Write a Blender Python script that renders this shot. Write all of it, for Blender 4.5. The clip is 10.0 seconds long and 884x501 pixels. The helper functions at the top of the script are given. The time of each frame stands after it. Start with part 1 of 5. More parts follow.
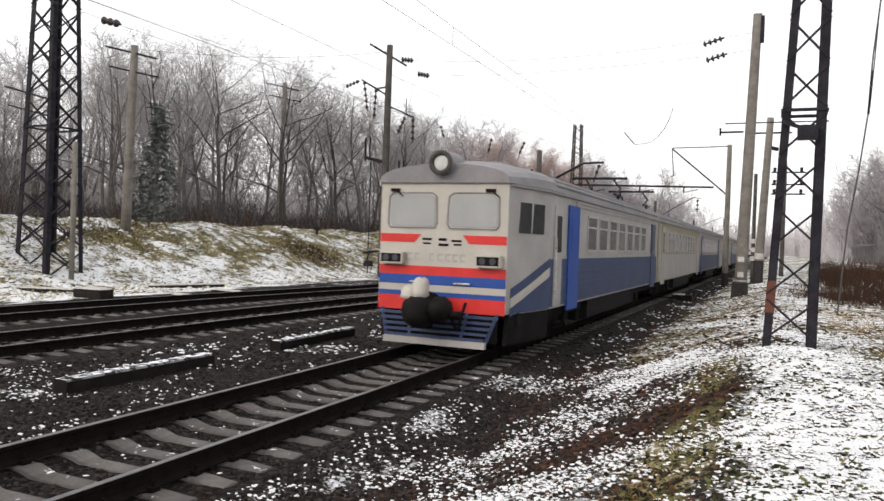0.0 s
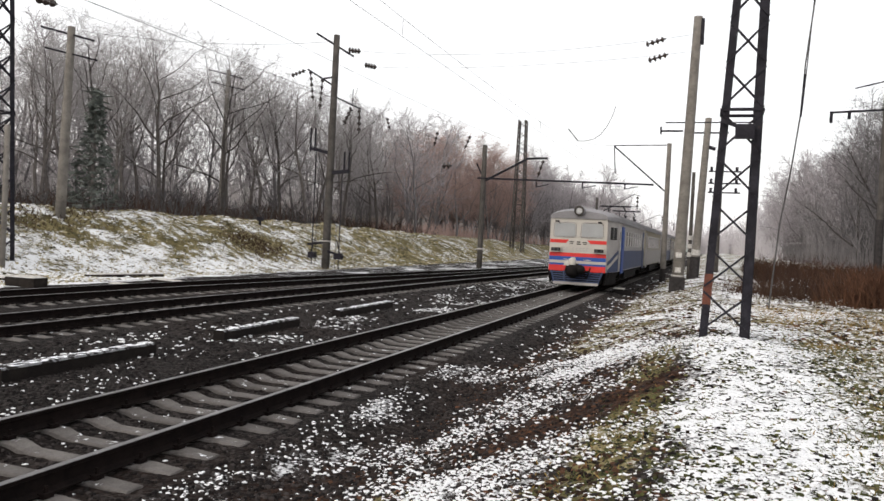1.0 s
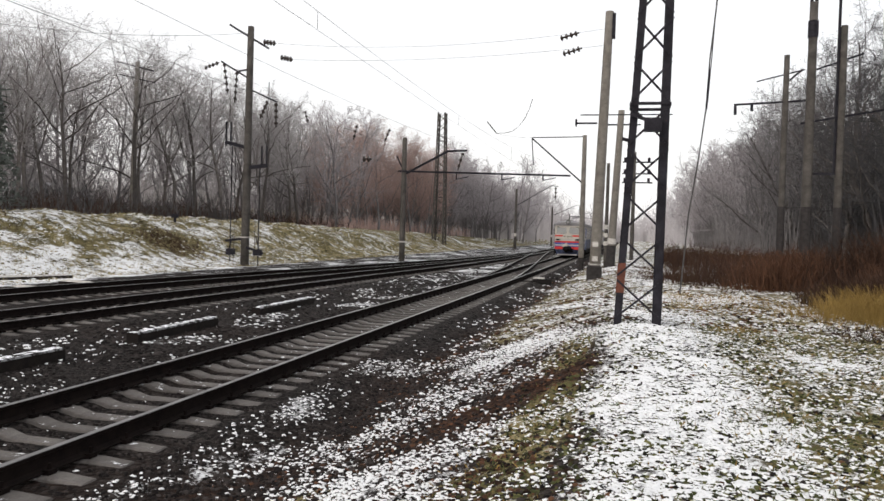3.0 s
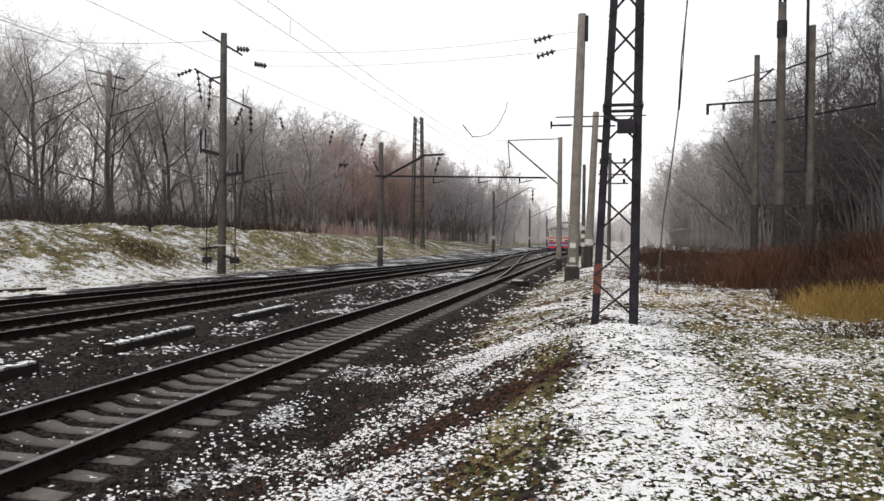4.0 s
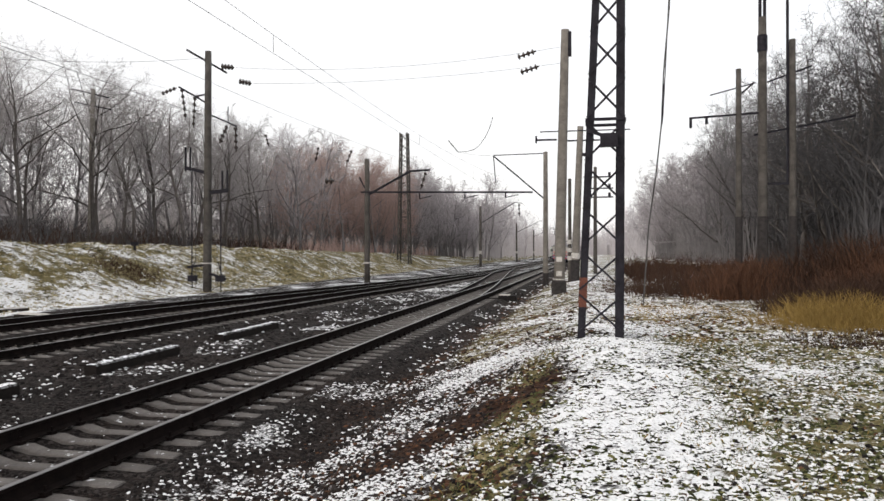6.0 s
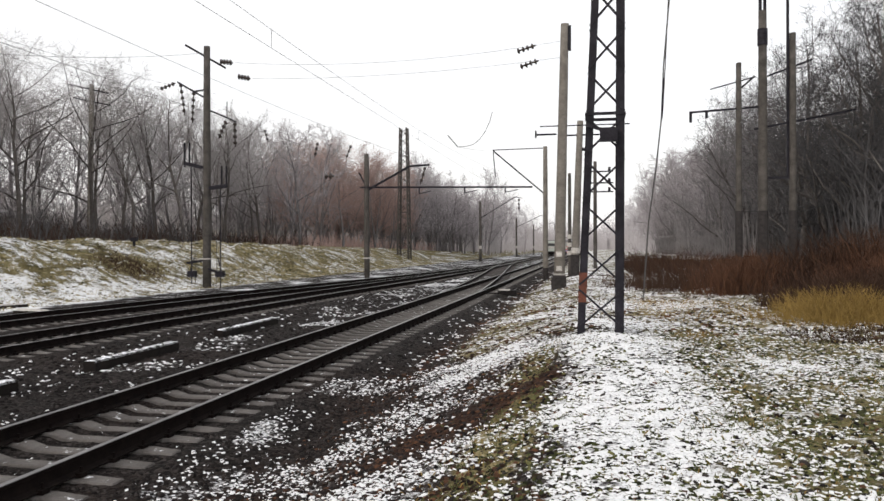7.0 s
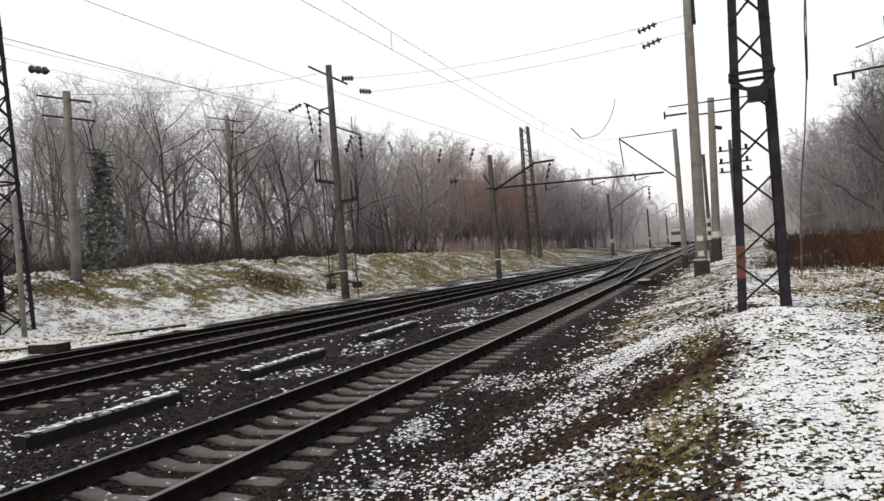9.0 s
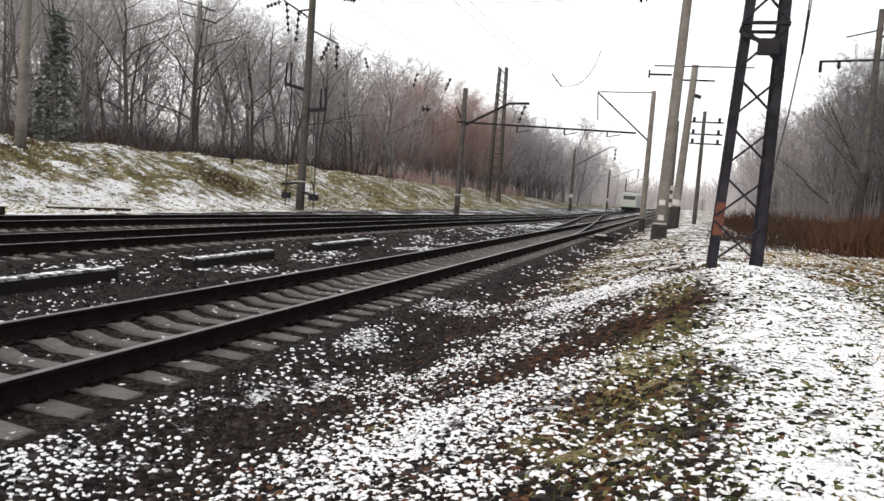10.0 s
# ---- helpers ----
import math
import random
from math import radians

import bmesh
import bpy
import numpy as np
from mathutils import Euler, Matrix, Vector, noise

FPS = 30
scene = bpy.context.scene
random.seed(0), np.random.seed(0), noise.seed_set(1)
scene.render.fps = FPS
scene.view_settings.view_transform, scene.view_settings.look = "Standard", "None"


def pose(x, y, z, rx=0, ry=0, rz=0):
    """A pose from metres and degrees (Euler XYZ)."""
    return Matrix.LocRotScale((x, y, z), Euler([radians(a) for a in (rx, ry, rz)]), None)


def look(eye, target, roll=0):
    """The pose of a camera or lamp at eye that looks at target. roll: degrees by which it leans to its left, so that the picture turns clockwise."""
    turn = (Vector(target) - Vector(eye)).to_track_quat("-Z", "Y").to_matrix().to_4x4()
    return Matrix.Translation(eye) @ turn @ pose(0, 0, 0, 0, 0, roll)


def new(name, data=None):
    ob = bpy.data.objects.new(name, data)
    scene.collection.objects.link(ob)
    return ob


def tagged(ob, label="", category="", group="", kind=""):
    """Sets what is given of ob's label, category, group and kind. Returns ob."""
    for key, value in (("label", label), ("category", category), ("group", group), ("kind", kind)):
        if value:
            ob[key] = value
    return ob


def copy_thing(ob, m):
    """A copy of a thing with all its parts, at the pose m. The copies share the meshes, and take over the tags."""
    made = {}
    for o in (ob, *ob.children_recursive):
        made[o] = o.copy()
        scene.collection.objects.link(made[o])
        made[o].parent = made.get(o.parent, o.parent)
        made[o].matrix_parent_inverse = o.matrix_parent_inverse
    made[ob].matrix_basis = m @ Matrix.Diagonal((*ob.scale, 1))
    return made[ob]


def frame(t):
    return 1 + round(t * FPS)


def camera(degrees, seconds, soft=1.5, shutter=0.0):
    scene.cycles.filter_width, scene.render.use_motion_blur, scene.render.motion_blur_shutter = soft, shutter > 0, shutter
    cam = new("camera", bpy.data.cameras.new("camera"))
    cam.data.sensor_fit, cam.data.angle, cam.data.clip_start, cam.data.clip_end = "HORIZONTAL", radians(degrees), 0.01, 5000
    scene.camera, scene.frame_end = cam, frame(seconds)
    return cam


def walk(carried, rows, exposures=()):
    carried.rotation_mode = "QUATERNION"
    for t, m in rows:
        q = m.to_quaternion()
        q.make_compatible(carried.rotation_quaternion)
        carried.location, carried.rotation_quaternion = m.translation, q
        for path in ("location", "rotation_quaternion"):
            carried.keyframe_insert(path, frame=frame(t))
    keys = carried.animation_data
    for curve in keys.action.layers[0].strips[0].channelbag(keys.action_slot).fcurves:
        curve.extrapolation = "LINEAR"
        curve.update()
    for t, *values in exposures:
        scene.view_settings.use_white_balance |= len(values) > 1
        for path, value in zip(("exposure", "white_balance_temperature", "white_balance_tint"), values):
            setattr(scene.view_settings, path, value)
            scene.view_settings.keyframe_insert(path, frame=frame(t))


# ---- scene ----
# the camera and its way
cam = camera(60.0, 10.0, 1.5, 0.12)
PATH = [
    (0, (5.724, 0.25, 2.246), (4.927, 2.084, 2.222), 2.0),
    (0.5, (5.691, 0.19, 2.228), (4.966, 2.054, 2.208), 2.5),
    (1, (5.695, 0.15, 2.199), (5.035, 2.038, 2.164), 2.8),
    (1.5, (5.706, 0.095, 2.211), (5.135, 2.011, 2.145), 2.6),
    (2, (5.732, 0.115, 2.228), (5.269, 2.059, 2.156), 0.7),
    (2.5, (5.744, 0.119, 2.222), (5.255, 2.058, 2.179), 1.9),
    (3.8, (5.744, 0.165, 2.24), (5.33, 2.121, 2.189), 0.8),
    (4, (5.769, 0.137, 2.234), (5.357, 2.094, 2.199), 0.6),
    (4.5, (5.785, 0.169, 2.23), (5.386, 2.129, 2.193), 0.3),
    (5, (5.788, 0.18, 2.23), (5.381, 2.138, 2.198), 0.6),
    (5.5, (5.789, 0.18, 2.239), (5.389, 2.14, 2.225), 0.1),
    (5.7, (5.796, 0.165, 2.236), (5.414, 2.128, 2.243), 0.0),
    (7, (5.802, 0.215, 2.242), (5.422, 2.179, 2.234), -0.2),
    (7.5, (5.789, 0.181, 2.249), (5.337, 2.129, 2.251), -0.6),
    (8, (5.745, 0.201, 2.218), (5.175, 2.117, 2.261), -2.7),
    (8.5, (5.658, 0.393, 2.144), (4.911, 2.248, 2.133), -4.6),
    (9, (5.553, 0.517, 2.048), (4.852, 2.39, 2.062), -4.6),
    (9.5, (5.484, 0.83, 1.893), (4.856, 2.725, 1.777), 1.3),
    (10, (5.185, 0.96, 1.745), (4.6, 2.867, 1.587), 4.2),
]
walk(cam, [(t, look(eye, target, roll)) for t, eye, target, roll in PATH], [(0.0, 0.22), (1.5, 0.12), (3.0, 0.05), (7.0, 0.05), (7.5, -0.03), (8.0, -0.14), (8.6, -0.06), (9.0, -0.02), (9.4, 0.18), (10.0, 0.24)])

# ---- world and light ----
world = bpy.data.worlds.new("overcast")
scene.world = world
world.use_nodes = True
wn, wl = world.node_tree.nodes, world.node_tree.links
for n_ in list(wn):
    wn.remove(n_)
w_out = wn.new("ShaderNodeOutputWorld")
sky = wn.new("ShaderNodeTexSky")
sky.sky_type, sky.sun_disc = "NISHITA", False
sky.sun_elevation, sky.sun_rotation, sky.air_density, sky.dust_density = radians(36), radians(209), 1.0, 6.0
w_sky = wn.new("ShaderNodeBackground")
w_sky.inputs[1].default_value = 0.03
w_cloud = wn.new("ShaderNodeBackground")
w_cloud.inputs[0].default_value = (1.0, 0.986, 0.977, 1)
w_cloud.inputs[1].default_value = 0.98
w_add = wn.new("ShaderNodeAddShader")
wl.new(sky.outputs[0], w_sky.inputs[0])
wl.new(w_sky.outputs[0], w_add.inputs[0])
wl.new(w_cloud.outputs[0], w_add.inputs[1])
wl.new(w_add.outputs[0], w_out.inputs[0])
sun = new("sun", bpy.data.lights.new("sun", "SUN"))
sun.data.energy, sun.data.angle, sun.data.color = 0.9, radians(22), (1.0, 0.95, 0.88)
sun.matrix_world = look((-22, -40, 34), (0, 10, 0))


# ---- materials ----
def nodes_of(name):
    m = bpy.data.materials.new(name)
    m.use_nodes = True
    return m, m.node_tree.nodes, m.node_tree.links, m.node_tree.nodes["Principled BSDF"]


def noise_at(nt, scale, detail=4, rough=0.6, space="Object"):
    nodes, links = nt.nodes, nt.links
    tc = nodes.new("ShaderNodeTexCoord")
    n = nodes.new("ShaderNodeTexNoise")
    n.inputs["Scale"].default_value, n.inputs["Detail"].default_value, n.inputs["Roughness"].default_value = scale, detail, rough
    if space == "World":
        g = nodes.new("ShaderNodeNewGeometry")
        links.new(g.outputs["Position"], n.inputs["Vector"])
    else:
        links.new(tc.outputs[space], n.inputs["Vector"])
    return n.outputs["Fac"]


def ramp(nt, fac, stops):
    r = nt.nodes.new("ShaderNodeValToRGB")
    while len(r.color_ramp.elements) < len(stops):
        r.color_ramp.elements.new(0.5)
    for e, (p, c) in zip(r.color_ramp.elements, stops):
        e.position = p
        e.color = (*c, 1) if len(c) == 3 else c
    nt.links.new(fac, r.inputs[0])
    return r.outputs[0]


def mix(nt, fac, a, b):
    m = nt.nodes.new("ShaderNodeMix")
    m.data_type = "RGBA"
    for sock, val in ((m.inputs[0], fac), (m.inputs[6], a), (m.inputs[7], b)):
        if hasattr(val, "is_output"):
            nt.links.new(val, sock)
        elif isinstance(val, (int, float)):
            sock.default_value = val
        else:
            sock.default_value = (*val, 1)
    return m.outputs[2]


def calc(nt, op, a, b=0.0, c=0.0, clamp=False):
    m = nt.nodes.new("ShaderNodeMath")
    m.operation, m.use_clamp = op, clamp
    for sock, val in zip(m.inputs, (a, b, c)):
        if hasattr(val, "is_output"):
            nt.links.new(val, sock)
        else:
            sock.default_value = val
    return m.outputs[0]


def step(nt, val, lo, hi):
    m = nt.nodes.new("ShaderNodeMapRange")
    m.interpolation_type = "SMOOTHSTEP"
    nt.links.new(val, m.inputs[0])
    m.inputs[1].default_value, m.inputs[2].default_value = lo, hi
    return m.outputs[0]


def bump(nt, bsdf, height, strength, distance=0.02):
    b = nt.nodes.new("ShaderNodeBump")
    b.inputs["Strength"].default_value, b.inputs["Distance"].default_value = strength, distance
    nt.links.new(height, b.inputs["Height"])
    nt.links.new(b.outputs[0], bsdf.inputs["Normal"])


def surface(name, light, dark, scale=6.0, rough=0.7, metal=0.0, relief=0.3, fine=60.0, wear=None, wear_at=0.62, rand=0.0, snow=0.0, depth=0.01, gloss=0.4):
    """A worn surface: two tones at a coarse and a fine scale, patches of wear, relief, and snow on what faces up."""
    m, nodes, links, bsdf = nodes_of(name)
    nt = m.node_tree
    a, b = noise_at(nt, scale), noise_at(nt, fine, 3)
    both = calc(nt, "ADD", calc(nt, "MULTIPLY", a, 0.65), calc(nt, "MULTIPLY", b, 0.35))
    col = ramp(nt, both, [(0.35, dark), (0.65, light)])
    if wear:
        col = mix(nt, step(nt, noise_at(nt, scale * 2.3, 6, 0.7), wear_at, wear_at + 0.1), col, wear)
    if rand:
        info = nodes.new("ShaderNodeObjectInfo")
        hsv = nodes.new("ShaderNodeHueSaturation")
        links.new(calc(nt, "ADD", calc(nt, "MULTIPLY", info.outputs["Random"], 2 * rand), 1 - rand), hsv.inputs["Value"])
        links.new(col, hsv.inputs["Color"])
        col = hsv.outputs[0]
    if snow:
        g = nodes.new("ShaderNodeNewGeometry")
        sep = nodes.new("ShaderNodeSeparateXYZ")
        links.new(g.outputs["Normal"], sep.inputs[0])
        up = step(nt, sep.outputs[2], 0.55, 0.85)
        patch = step(nt, noise_at(nt, 7.0, 5, 0.65, "World"), 0.62 - snow * 0.4, 0.72 - snow * 0.4)
        col = mix(nt, calc(nt, "MULTIPLY", up, patch), col, (0.8, 0.82, 0.86))
    links.new(col, bsdf.inputs["Base Color"])
    bsdf.inputs["Roughness"].default_value, bsdf.inputs["Metallic"].default_value, bsdf.inputs["Specular IOR Level"].default_value = rough, metal, gloss
    if relief:
        bump(nt, bsdf, both, relief, depth)
    return m


def ground_material():
    """Gravel, soil, grass and broken snow, laid out by the ground's own cover values."""
    m, nodes, links, bsdf = nodes_of("snowy_ground")
    nt = m.node_tree

    def cover(name):
        a = nodes.new("ShaderNodeAttribute")
        a.attribute_name = name
        return a.outputs["Fac"]
    vor = nodes.new("ShaderNodeTexVoronoi")
    geo = nodes.new("ShaderNodeNewGeometry")
    links.new(geo.outputs["Position"], vor.inputs["Vector"])
    vor.inputs["Scale"].default_value = 22
    fine, mid, wide = noise_at(nt, 34, 3, 0.7, "World"), noise_at(nt, 13, 4, 0.7, "World"), noise_at(nt, 1.1, 4, 0.6, "World")
    sepc = nodes.new("ShaderNodeSeparateColor")
    links.new(vor.outputs["Color"], sepc.inputs[0])
    gravel = ramp(nt, sepc.outputs[0], [(0.0, (0.004, 0.0035, 0.0035)), (0.6, (0.016, 0.013, 0.012)), (1.0, (0.038, 0.033, 0.031))])
    soil = ramp(nt, mid, [(0.3, (0.012, 0.007, 0.005)), (0.55, (0.035, 0.018, 0.012)), (0.75, (0.09, 0.045, 0.026))])
    grass = ramp(nt, calc(nt, "ADD", calc(nt, "MULTIPLY", fine, 0.5), calc(nt, "MULTIPLY", wide, 0.5)), [(0.35, (0.02, 0.02, 0.009)), (0.5, (0.12, 0.1, 0.045)), (0.66, (0.32, 0.27, 0.15))])
    broad = noise_at(nt, 3.6, 3, 0.65, "World")
    speck = calc(nt, "ADD", calc(nt, "MULTIPLY", fine, 0.28), calc(nt, "ADD", calc(nt, "MULTIPLY", mid, 0.4), calc(nt, "MULTIPLY", broad, 0.32)))
    col = mix(nt, cover("soil"), gravel, soil)
    col = mix(nt, step(nt, calc(nt, "ADD", cover("grass"), calc(nt, "SUBTRACT", speck, 0.5)), 0.3, 0.55), col, grass)
    amount = calc(nt, "ADD", speck, calc(nt, "ADD", calc(nt, "MULTIPLY", calc(nt, "SUBTRACT", cover("snow"), 0.5), 0.6), calc(nt, "MULTIPLY", calc(nt, "SUBTRACT", noise_at(nt, 1.9, 4, 0.7, "World"), 0.5), 0.55)))
    white = step(nt, amount, 0.5, 0.64)
    col = mix(nt, white, col, (0.74, 0.75, 0.77))
    links.new(col, bsdf.inputs["Base Color"])
    bsdf.inputs["Roughness"].default_value, bsdf.inputs["Specular IOR Level"].default_value = 0.9, 0.08
    h = calc(nt, "ADD", calc(nt, "MULTIPLY", vor.outputs["Distance"], -0.8), calc(nt, "ADD", calc(nt, "MULTIPLY", speck, 1.2), calc(nt, "MULTIPLY", white, 0.5)))
    bump(nt, bsdf, h, 0.9, 0.03)
    return m


M_GROUND = ground_material()


def litter_material(name, dark, mid, light):
    """Stones or leaves that each differ, with snow where their own cover value says so."""
    m, nodes, links, bsdf = nodes_of(name)
    nt = m.node_tree
    geo = nodes.new("ShaderNodeNewGeometry")
    col = ramp(nt, geo.outputs["Random Per Island"], [(0.0, dark), (0.6, mid), (1.0, light)])
    a = nodes.new("ShaderNodeAttribute")
    a.attribute_name = "white"
    edge = calc(nt, "ADD", a.outputs["Fac"], calc(nt, "MULTIPLY", calc(nt, "SUBTRACT", noise_at(nt, 45, 3, 0.6, "World"), 0.5), 0.9))
    col = mix(nt, step(nt, edge, 0.4, 0.6), col, (0.74, 0.75, 0.77))
    links.new(col, bsdf.inputs["Base Color"])
    bsdf.inputs["Roughness"].default_value, bsdf.inputs["Specular IOR Level"].default_value = 0.85, 0.1
    bump(nt, bsdf, noise_at(nt, 60, 3, 0.6, "World"), 0.5, 0.01)
    return m


M_STONE = litter_material("wet_ballast_stone", (0.005, 0.004, 0.004), (0.015, 0.0125, 0.012), (0.05, 0.043, 0.041))
M_LEAF = litter_material("brown_leaf_litter", (0.01, 0.006, 0.004), (0.032, 0.017, 0.011), (0.12, 0.058, 0.032))
M_TURF = litter_material("olive_turf_clods", (0.012, 0.013, 0.006), (0.045, 0.05, 0.02), (0.15, 0.145, 0.06))
M_BANKCLOD = litter_material("straw_coloured_clods", (0.03, 0.03, 0.015), (0.15, 0.13, 0.07), (0.36, 0.31, 0.19))
M_CONCRETE = surface("sleeper_concrete", (0.14, 0.13, 0.124), (0.066, 0.06, 0.057), 5, 0.85, relief=0.5, rand=0.2, snow=0.05, gloss=0.12)
M_RAIL = surface("rusty_rail", (0.014, 0.01, 0.009), (0.005, 0.004, 0.004), 6, 0.9, 0.0, 0.3, gloss=0.05)
M_RAILTOP = surface("polished_rail_head", (0.26, 0.25, 0.25), (0.12, 0.115, 0.115), 3, 0.38, 1.0, 0.05)
M_WOOD = surface("old_tarred_timber", (0.03, 0.024, 0.021), (0.008, 0.007, 0.006), 4, 0.85, relief=0.6, snow=0.56, gloss=0.12)
M_TIMBER = surface("black_creosoted_timber", (0.02, 0.016, 0.014), (0.006, 0.005, 0.005), 4, 0.8, relief=0.6, snow=0.45, gloss=0.12)
M_TURNOUT = surface("grey_turnout_timber", (0.1, 0.09, 0.088), (0.045, 0.04, 0.038), 4, 0.85, relief=0.6, snow=0.04, gloss=0.12)
M_POLE = surface("weathered_concrete", (0.23, 0.212, 0.19), (0.115, 0.104, 0.094), 2.5, 0.9, relief=0.3, wear=(0.1, 0.09, 0.08), wear_at=0.6, gloss=0.12)
M_POLEDARK = surface("dark_wet_concrete", (0.11, 0.1, 0.092), (0.045, 0.041, 0.038), 2.5, 0.9, relief=0.3, gloss=0.12)
M_TARRED = surface("tarred_base", (0.05, 0.045, 0.045), (0.02, 0.018, 0.018), 5, 0.8, relief=0.3, gloss=0.12)
M_STEEL = surface("dark_painted_steel", (0.03, 0.028, 0.036), (0.009, 0.008, 0.011), 5, 0.6, 0.0, 0.3, wear=(0.11, 0.05, 0.03), wear_at=0.66, gloss=0.12)
M_RUST = surface("orange_rust", (0.17, 0.055, 0.032), (0.025, 0.014, 0.012), 5, 0.85, relief=0.4)
M_WHITE = surface("chipped_white_paint", (0.6, 0.58, 0.55), (0.36, 0.34, 0.32), 8, 0.8, relief=0.3, wear=(0.14, 0.125, 0.11), wear_at=0.54)
M_WIRE = surface("wire", (0.1, 0.095, 0.095), (0.05, 0.05, 0.05), 8, 0.6, 0.3, 0.0)
M_GLASSY = surface("brown_glazed_insulator", (0.06, 0.045, 0.04), (0.03, 0.022, 0.02), 8, 0.25, 0, 0.0)
# Pale tones of far twigs and bark carry the distance haze in their colour.
M_FARHAZE = surface("far_haze_twigs", (0.54, 0.515, 0.53), (0.44, 0.415, 0.43), 0.5, 0.95, relief=0, rand=0.08, gloss=0.1)
M_HAZE = surface("haze_paled_twigs", (0.39, 0.362, 0.375), (0.29, 0.265, 0.277), 0.5, 0.95, relief=0, rand=0.1, gloss=0.12)
M_HAZEBARK = surface("haze_paled_bark", (0.22, 0.205, 0.21), (0.13, 0.12, 0.123), 3, 0.95, relief=0.3, rand=0.2, gloss=0.12)
M_BARK = surface("grey_bark", (0.15, 0.135, 0.128), (0.07, 0.062, 0.058), 3, 0.95, relief=0.6, rand=0.35, gloss=0.12)
# Twig colours hold the haze too: dark near, grey midway, lightened on the left.
M_TWIG = surface("haze_lightened_twigs", (0.44, 0.42, 0.42), (0.26, 0.24, 0.24), 0.8, 0.95, relief=0, rand=0.25, gloss=0.12)
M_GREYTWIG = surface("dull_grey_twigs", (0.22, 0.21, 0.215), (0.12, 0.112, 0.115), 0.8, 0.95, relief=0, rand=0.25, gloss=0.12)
M_DARKTWIG = surface("dark_near_twigs", (0.115, 0.112, 0.117), (0.05, 0.048, 0.05), 0.8, 0.95, relief=0, rand=0.25, gloss=0.12)
# Russet of the twigs, paled to paint the haze before them.
M_RUSSET = surface("haze_paled_russet_twigs", (0.46, 0.34, 0.31), (0.32, 0.22, 0.195), 0.8, 0.95, relief=0, rand=0.25, gloss=0.12)
M_REDSHRUB = surface("russet_shrub_twigs", (0.1, 0.05, 0.03), (0.03, 0.016, 0.011), 1.0, 0.95, relief=0, rand=0.3, gloss=0.12)
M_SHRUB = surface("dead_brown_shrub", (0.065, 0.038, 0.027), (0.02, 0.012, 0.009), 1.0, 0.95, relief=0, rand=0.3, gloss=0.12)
M_STRAW = surface("dry_yellow_grass", (0.34, 0.23, 0.075), (0.14, 0.09, 0.028), 1.2, 0.95, relief=0, rand=0.2, gloss=0.12)
M_GRASS = surface("olive_winter_grass", (0.12, 0.13, 0.05), (0.045, 0.055, 0.02), 2.0, 0.9, relief=0, gloss=0.12)
M_BANKGRASS = surface("yellow_green_grass", (0.46, 0.39, 0.23), (0.2, 0.175, 0.095), 0.6, 0.95, relief=0, gloss=0.1)
M_NEEDLE = surface("dark_needles", (0.13, 0.142, 0.13), (0.065, 0.074, 0.066), 3, 0.9, relief=0)
M_CREAM = surface("cream_train_paint", (0.48, 0.45, 0.405), (0.36, 0.335, 0.3), 1.5, 0.5, relief=0.06, wear=(0.3, 0.27, 0.24), wear_at=0.66)
M_CREAM2 = surface("dull_yellow_train_paint", (0.36, 0.32, 0.235), (0.26, 0.23, 0.17), 1.5, 0.55, relief=0.06)
M_RED = surface("red_train_paint", (0.62, 0.03, 0.025), (0.45, 0.02, 0.018), 2.5, 0.45, relief=0.06, wear=(0.2, 0.04, 0.035), wear_at=0.68)
M_BLUE = surface("blue_train_paint", (0.012, 0.07, 0.33), (0.01, 0.045, 0.21), 2.5, 0.45, relief=0.06, wear=(0.06, 0.07, 0.13), wear_at=0.66)
M_SIDEBLUE = surface("dull_blue_train_paint", (0.042, 0.063, 0.14), (0.026, 0.039, 0.088), 1.2, 0.5, relief=0.06, wear=(0.16, 0.16, 0.19), wear_at=0.64)
# Grey train paint, which also paints shade on the cab car's cream sides.
M_SIDEGREY = surface("grey_paint_with_side_shade", (0.4, 0.375, 0.36), (0.27, 0.255, 0.245), 1.2, 0.5, relief=0.06, wear=(0.2, 0.19, 0.18), wear_at=0.64)
M_ROOF = surface("grey_train_roof", (0.24, 0.23, 0.24), (0.15, 0.145, 0.15), 1.5, 0.6, relief=0.1, wear=(0.11, 0.1, 0.1), wear_at=0.62)
# Underframe black, also used for the pieces added as shade.
M_UNDER = surface("sooty_underframe_and_shade", (0.014, 0.012, 0.012), (0.005, 0.0045, 0.0045), 4, 0.8, relief=0.3, gloss=0.12)
M_PANE = surface("pale_grey_window", (0.34, 0.345, 0.345), (0.26, 0.265, 0.265), 0.8, 0.12, 0.0, 0.0)
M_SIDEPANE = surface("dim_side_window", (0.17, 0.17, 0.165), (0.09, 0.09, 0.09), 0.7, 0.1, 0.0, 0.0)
M_FRAME = surface("pale_window_frame", (0.42, 0.41, 0.39), (0.32, 0.31, 0.3), 3, 0.5, relief=0.05)
M_DARKPANE = surface("dark_window", (0.07, 0.07, 0.072), (0.035, 0.036, 0.038), 0.8, 0.08, 0.0, 0.0)
M_LAMP = surface("lamp_reflector", (0.5, 0.5, 0.5), (0.3, 0.3, 0.3), 5, 0.25, 0.5, 0.0)
# Locomotive green, paled towards grey to paint the haze over it.
M_GREEN = surface("haze_paled_green_paint", (0.45, 0.48, 0.45), (0.36, 0.39, 0.36), 1.5, 0.5, relief=0.05)


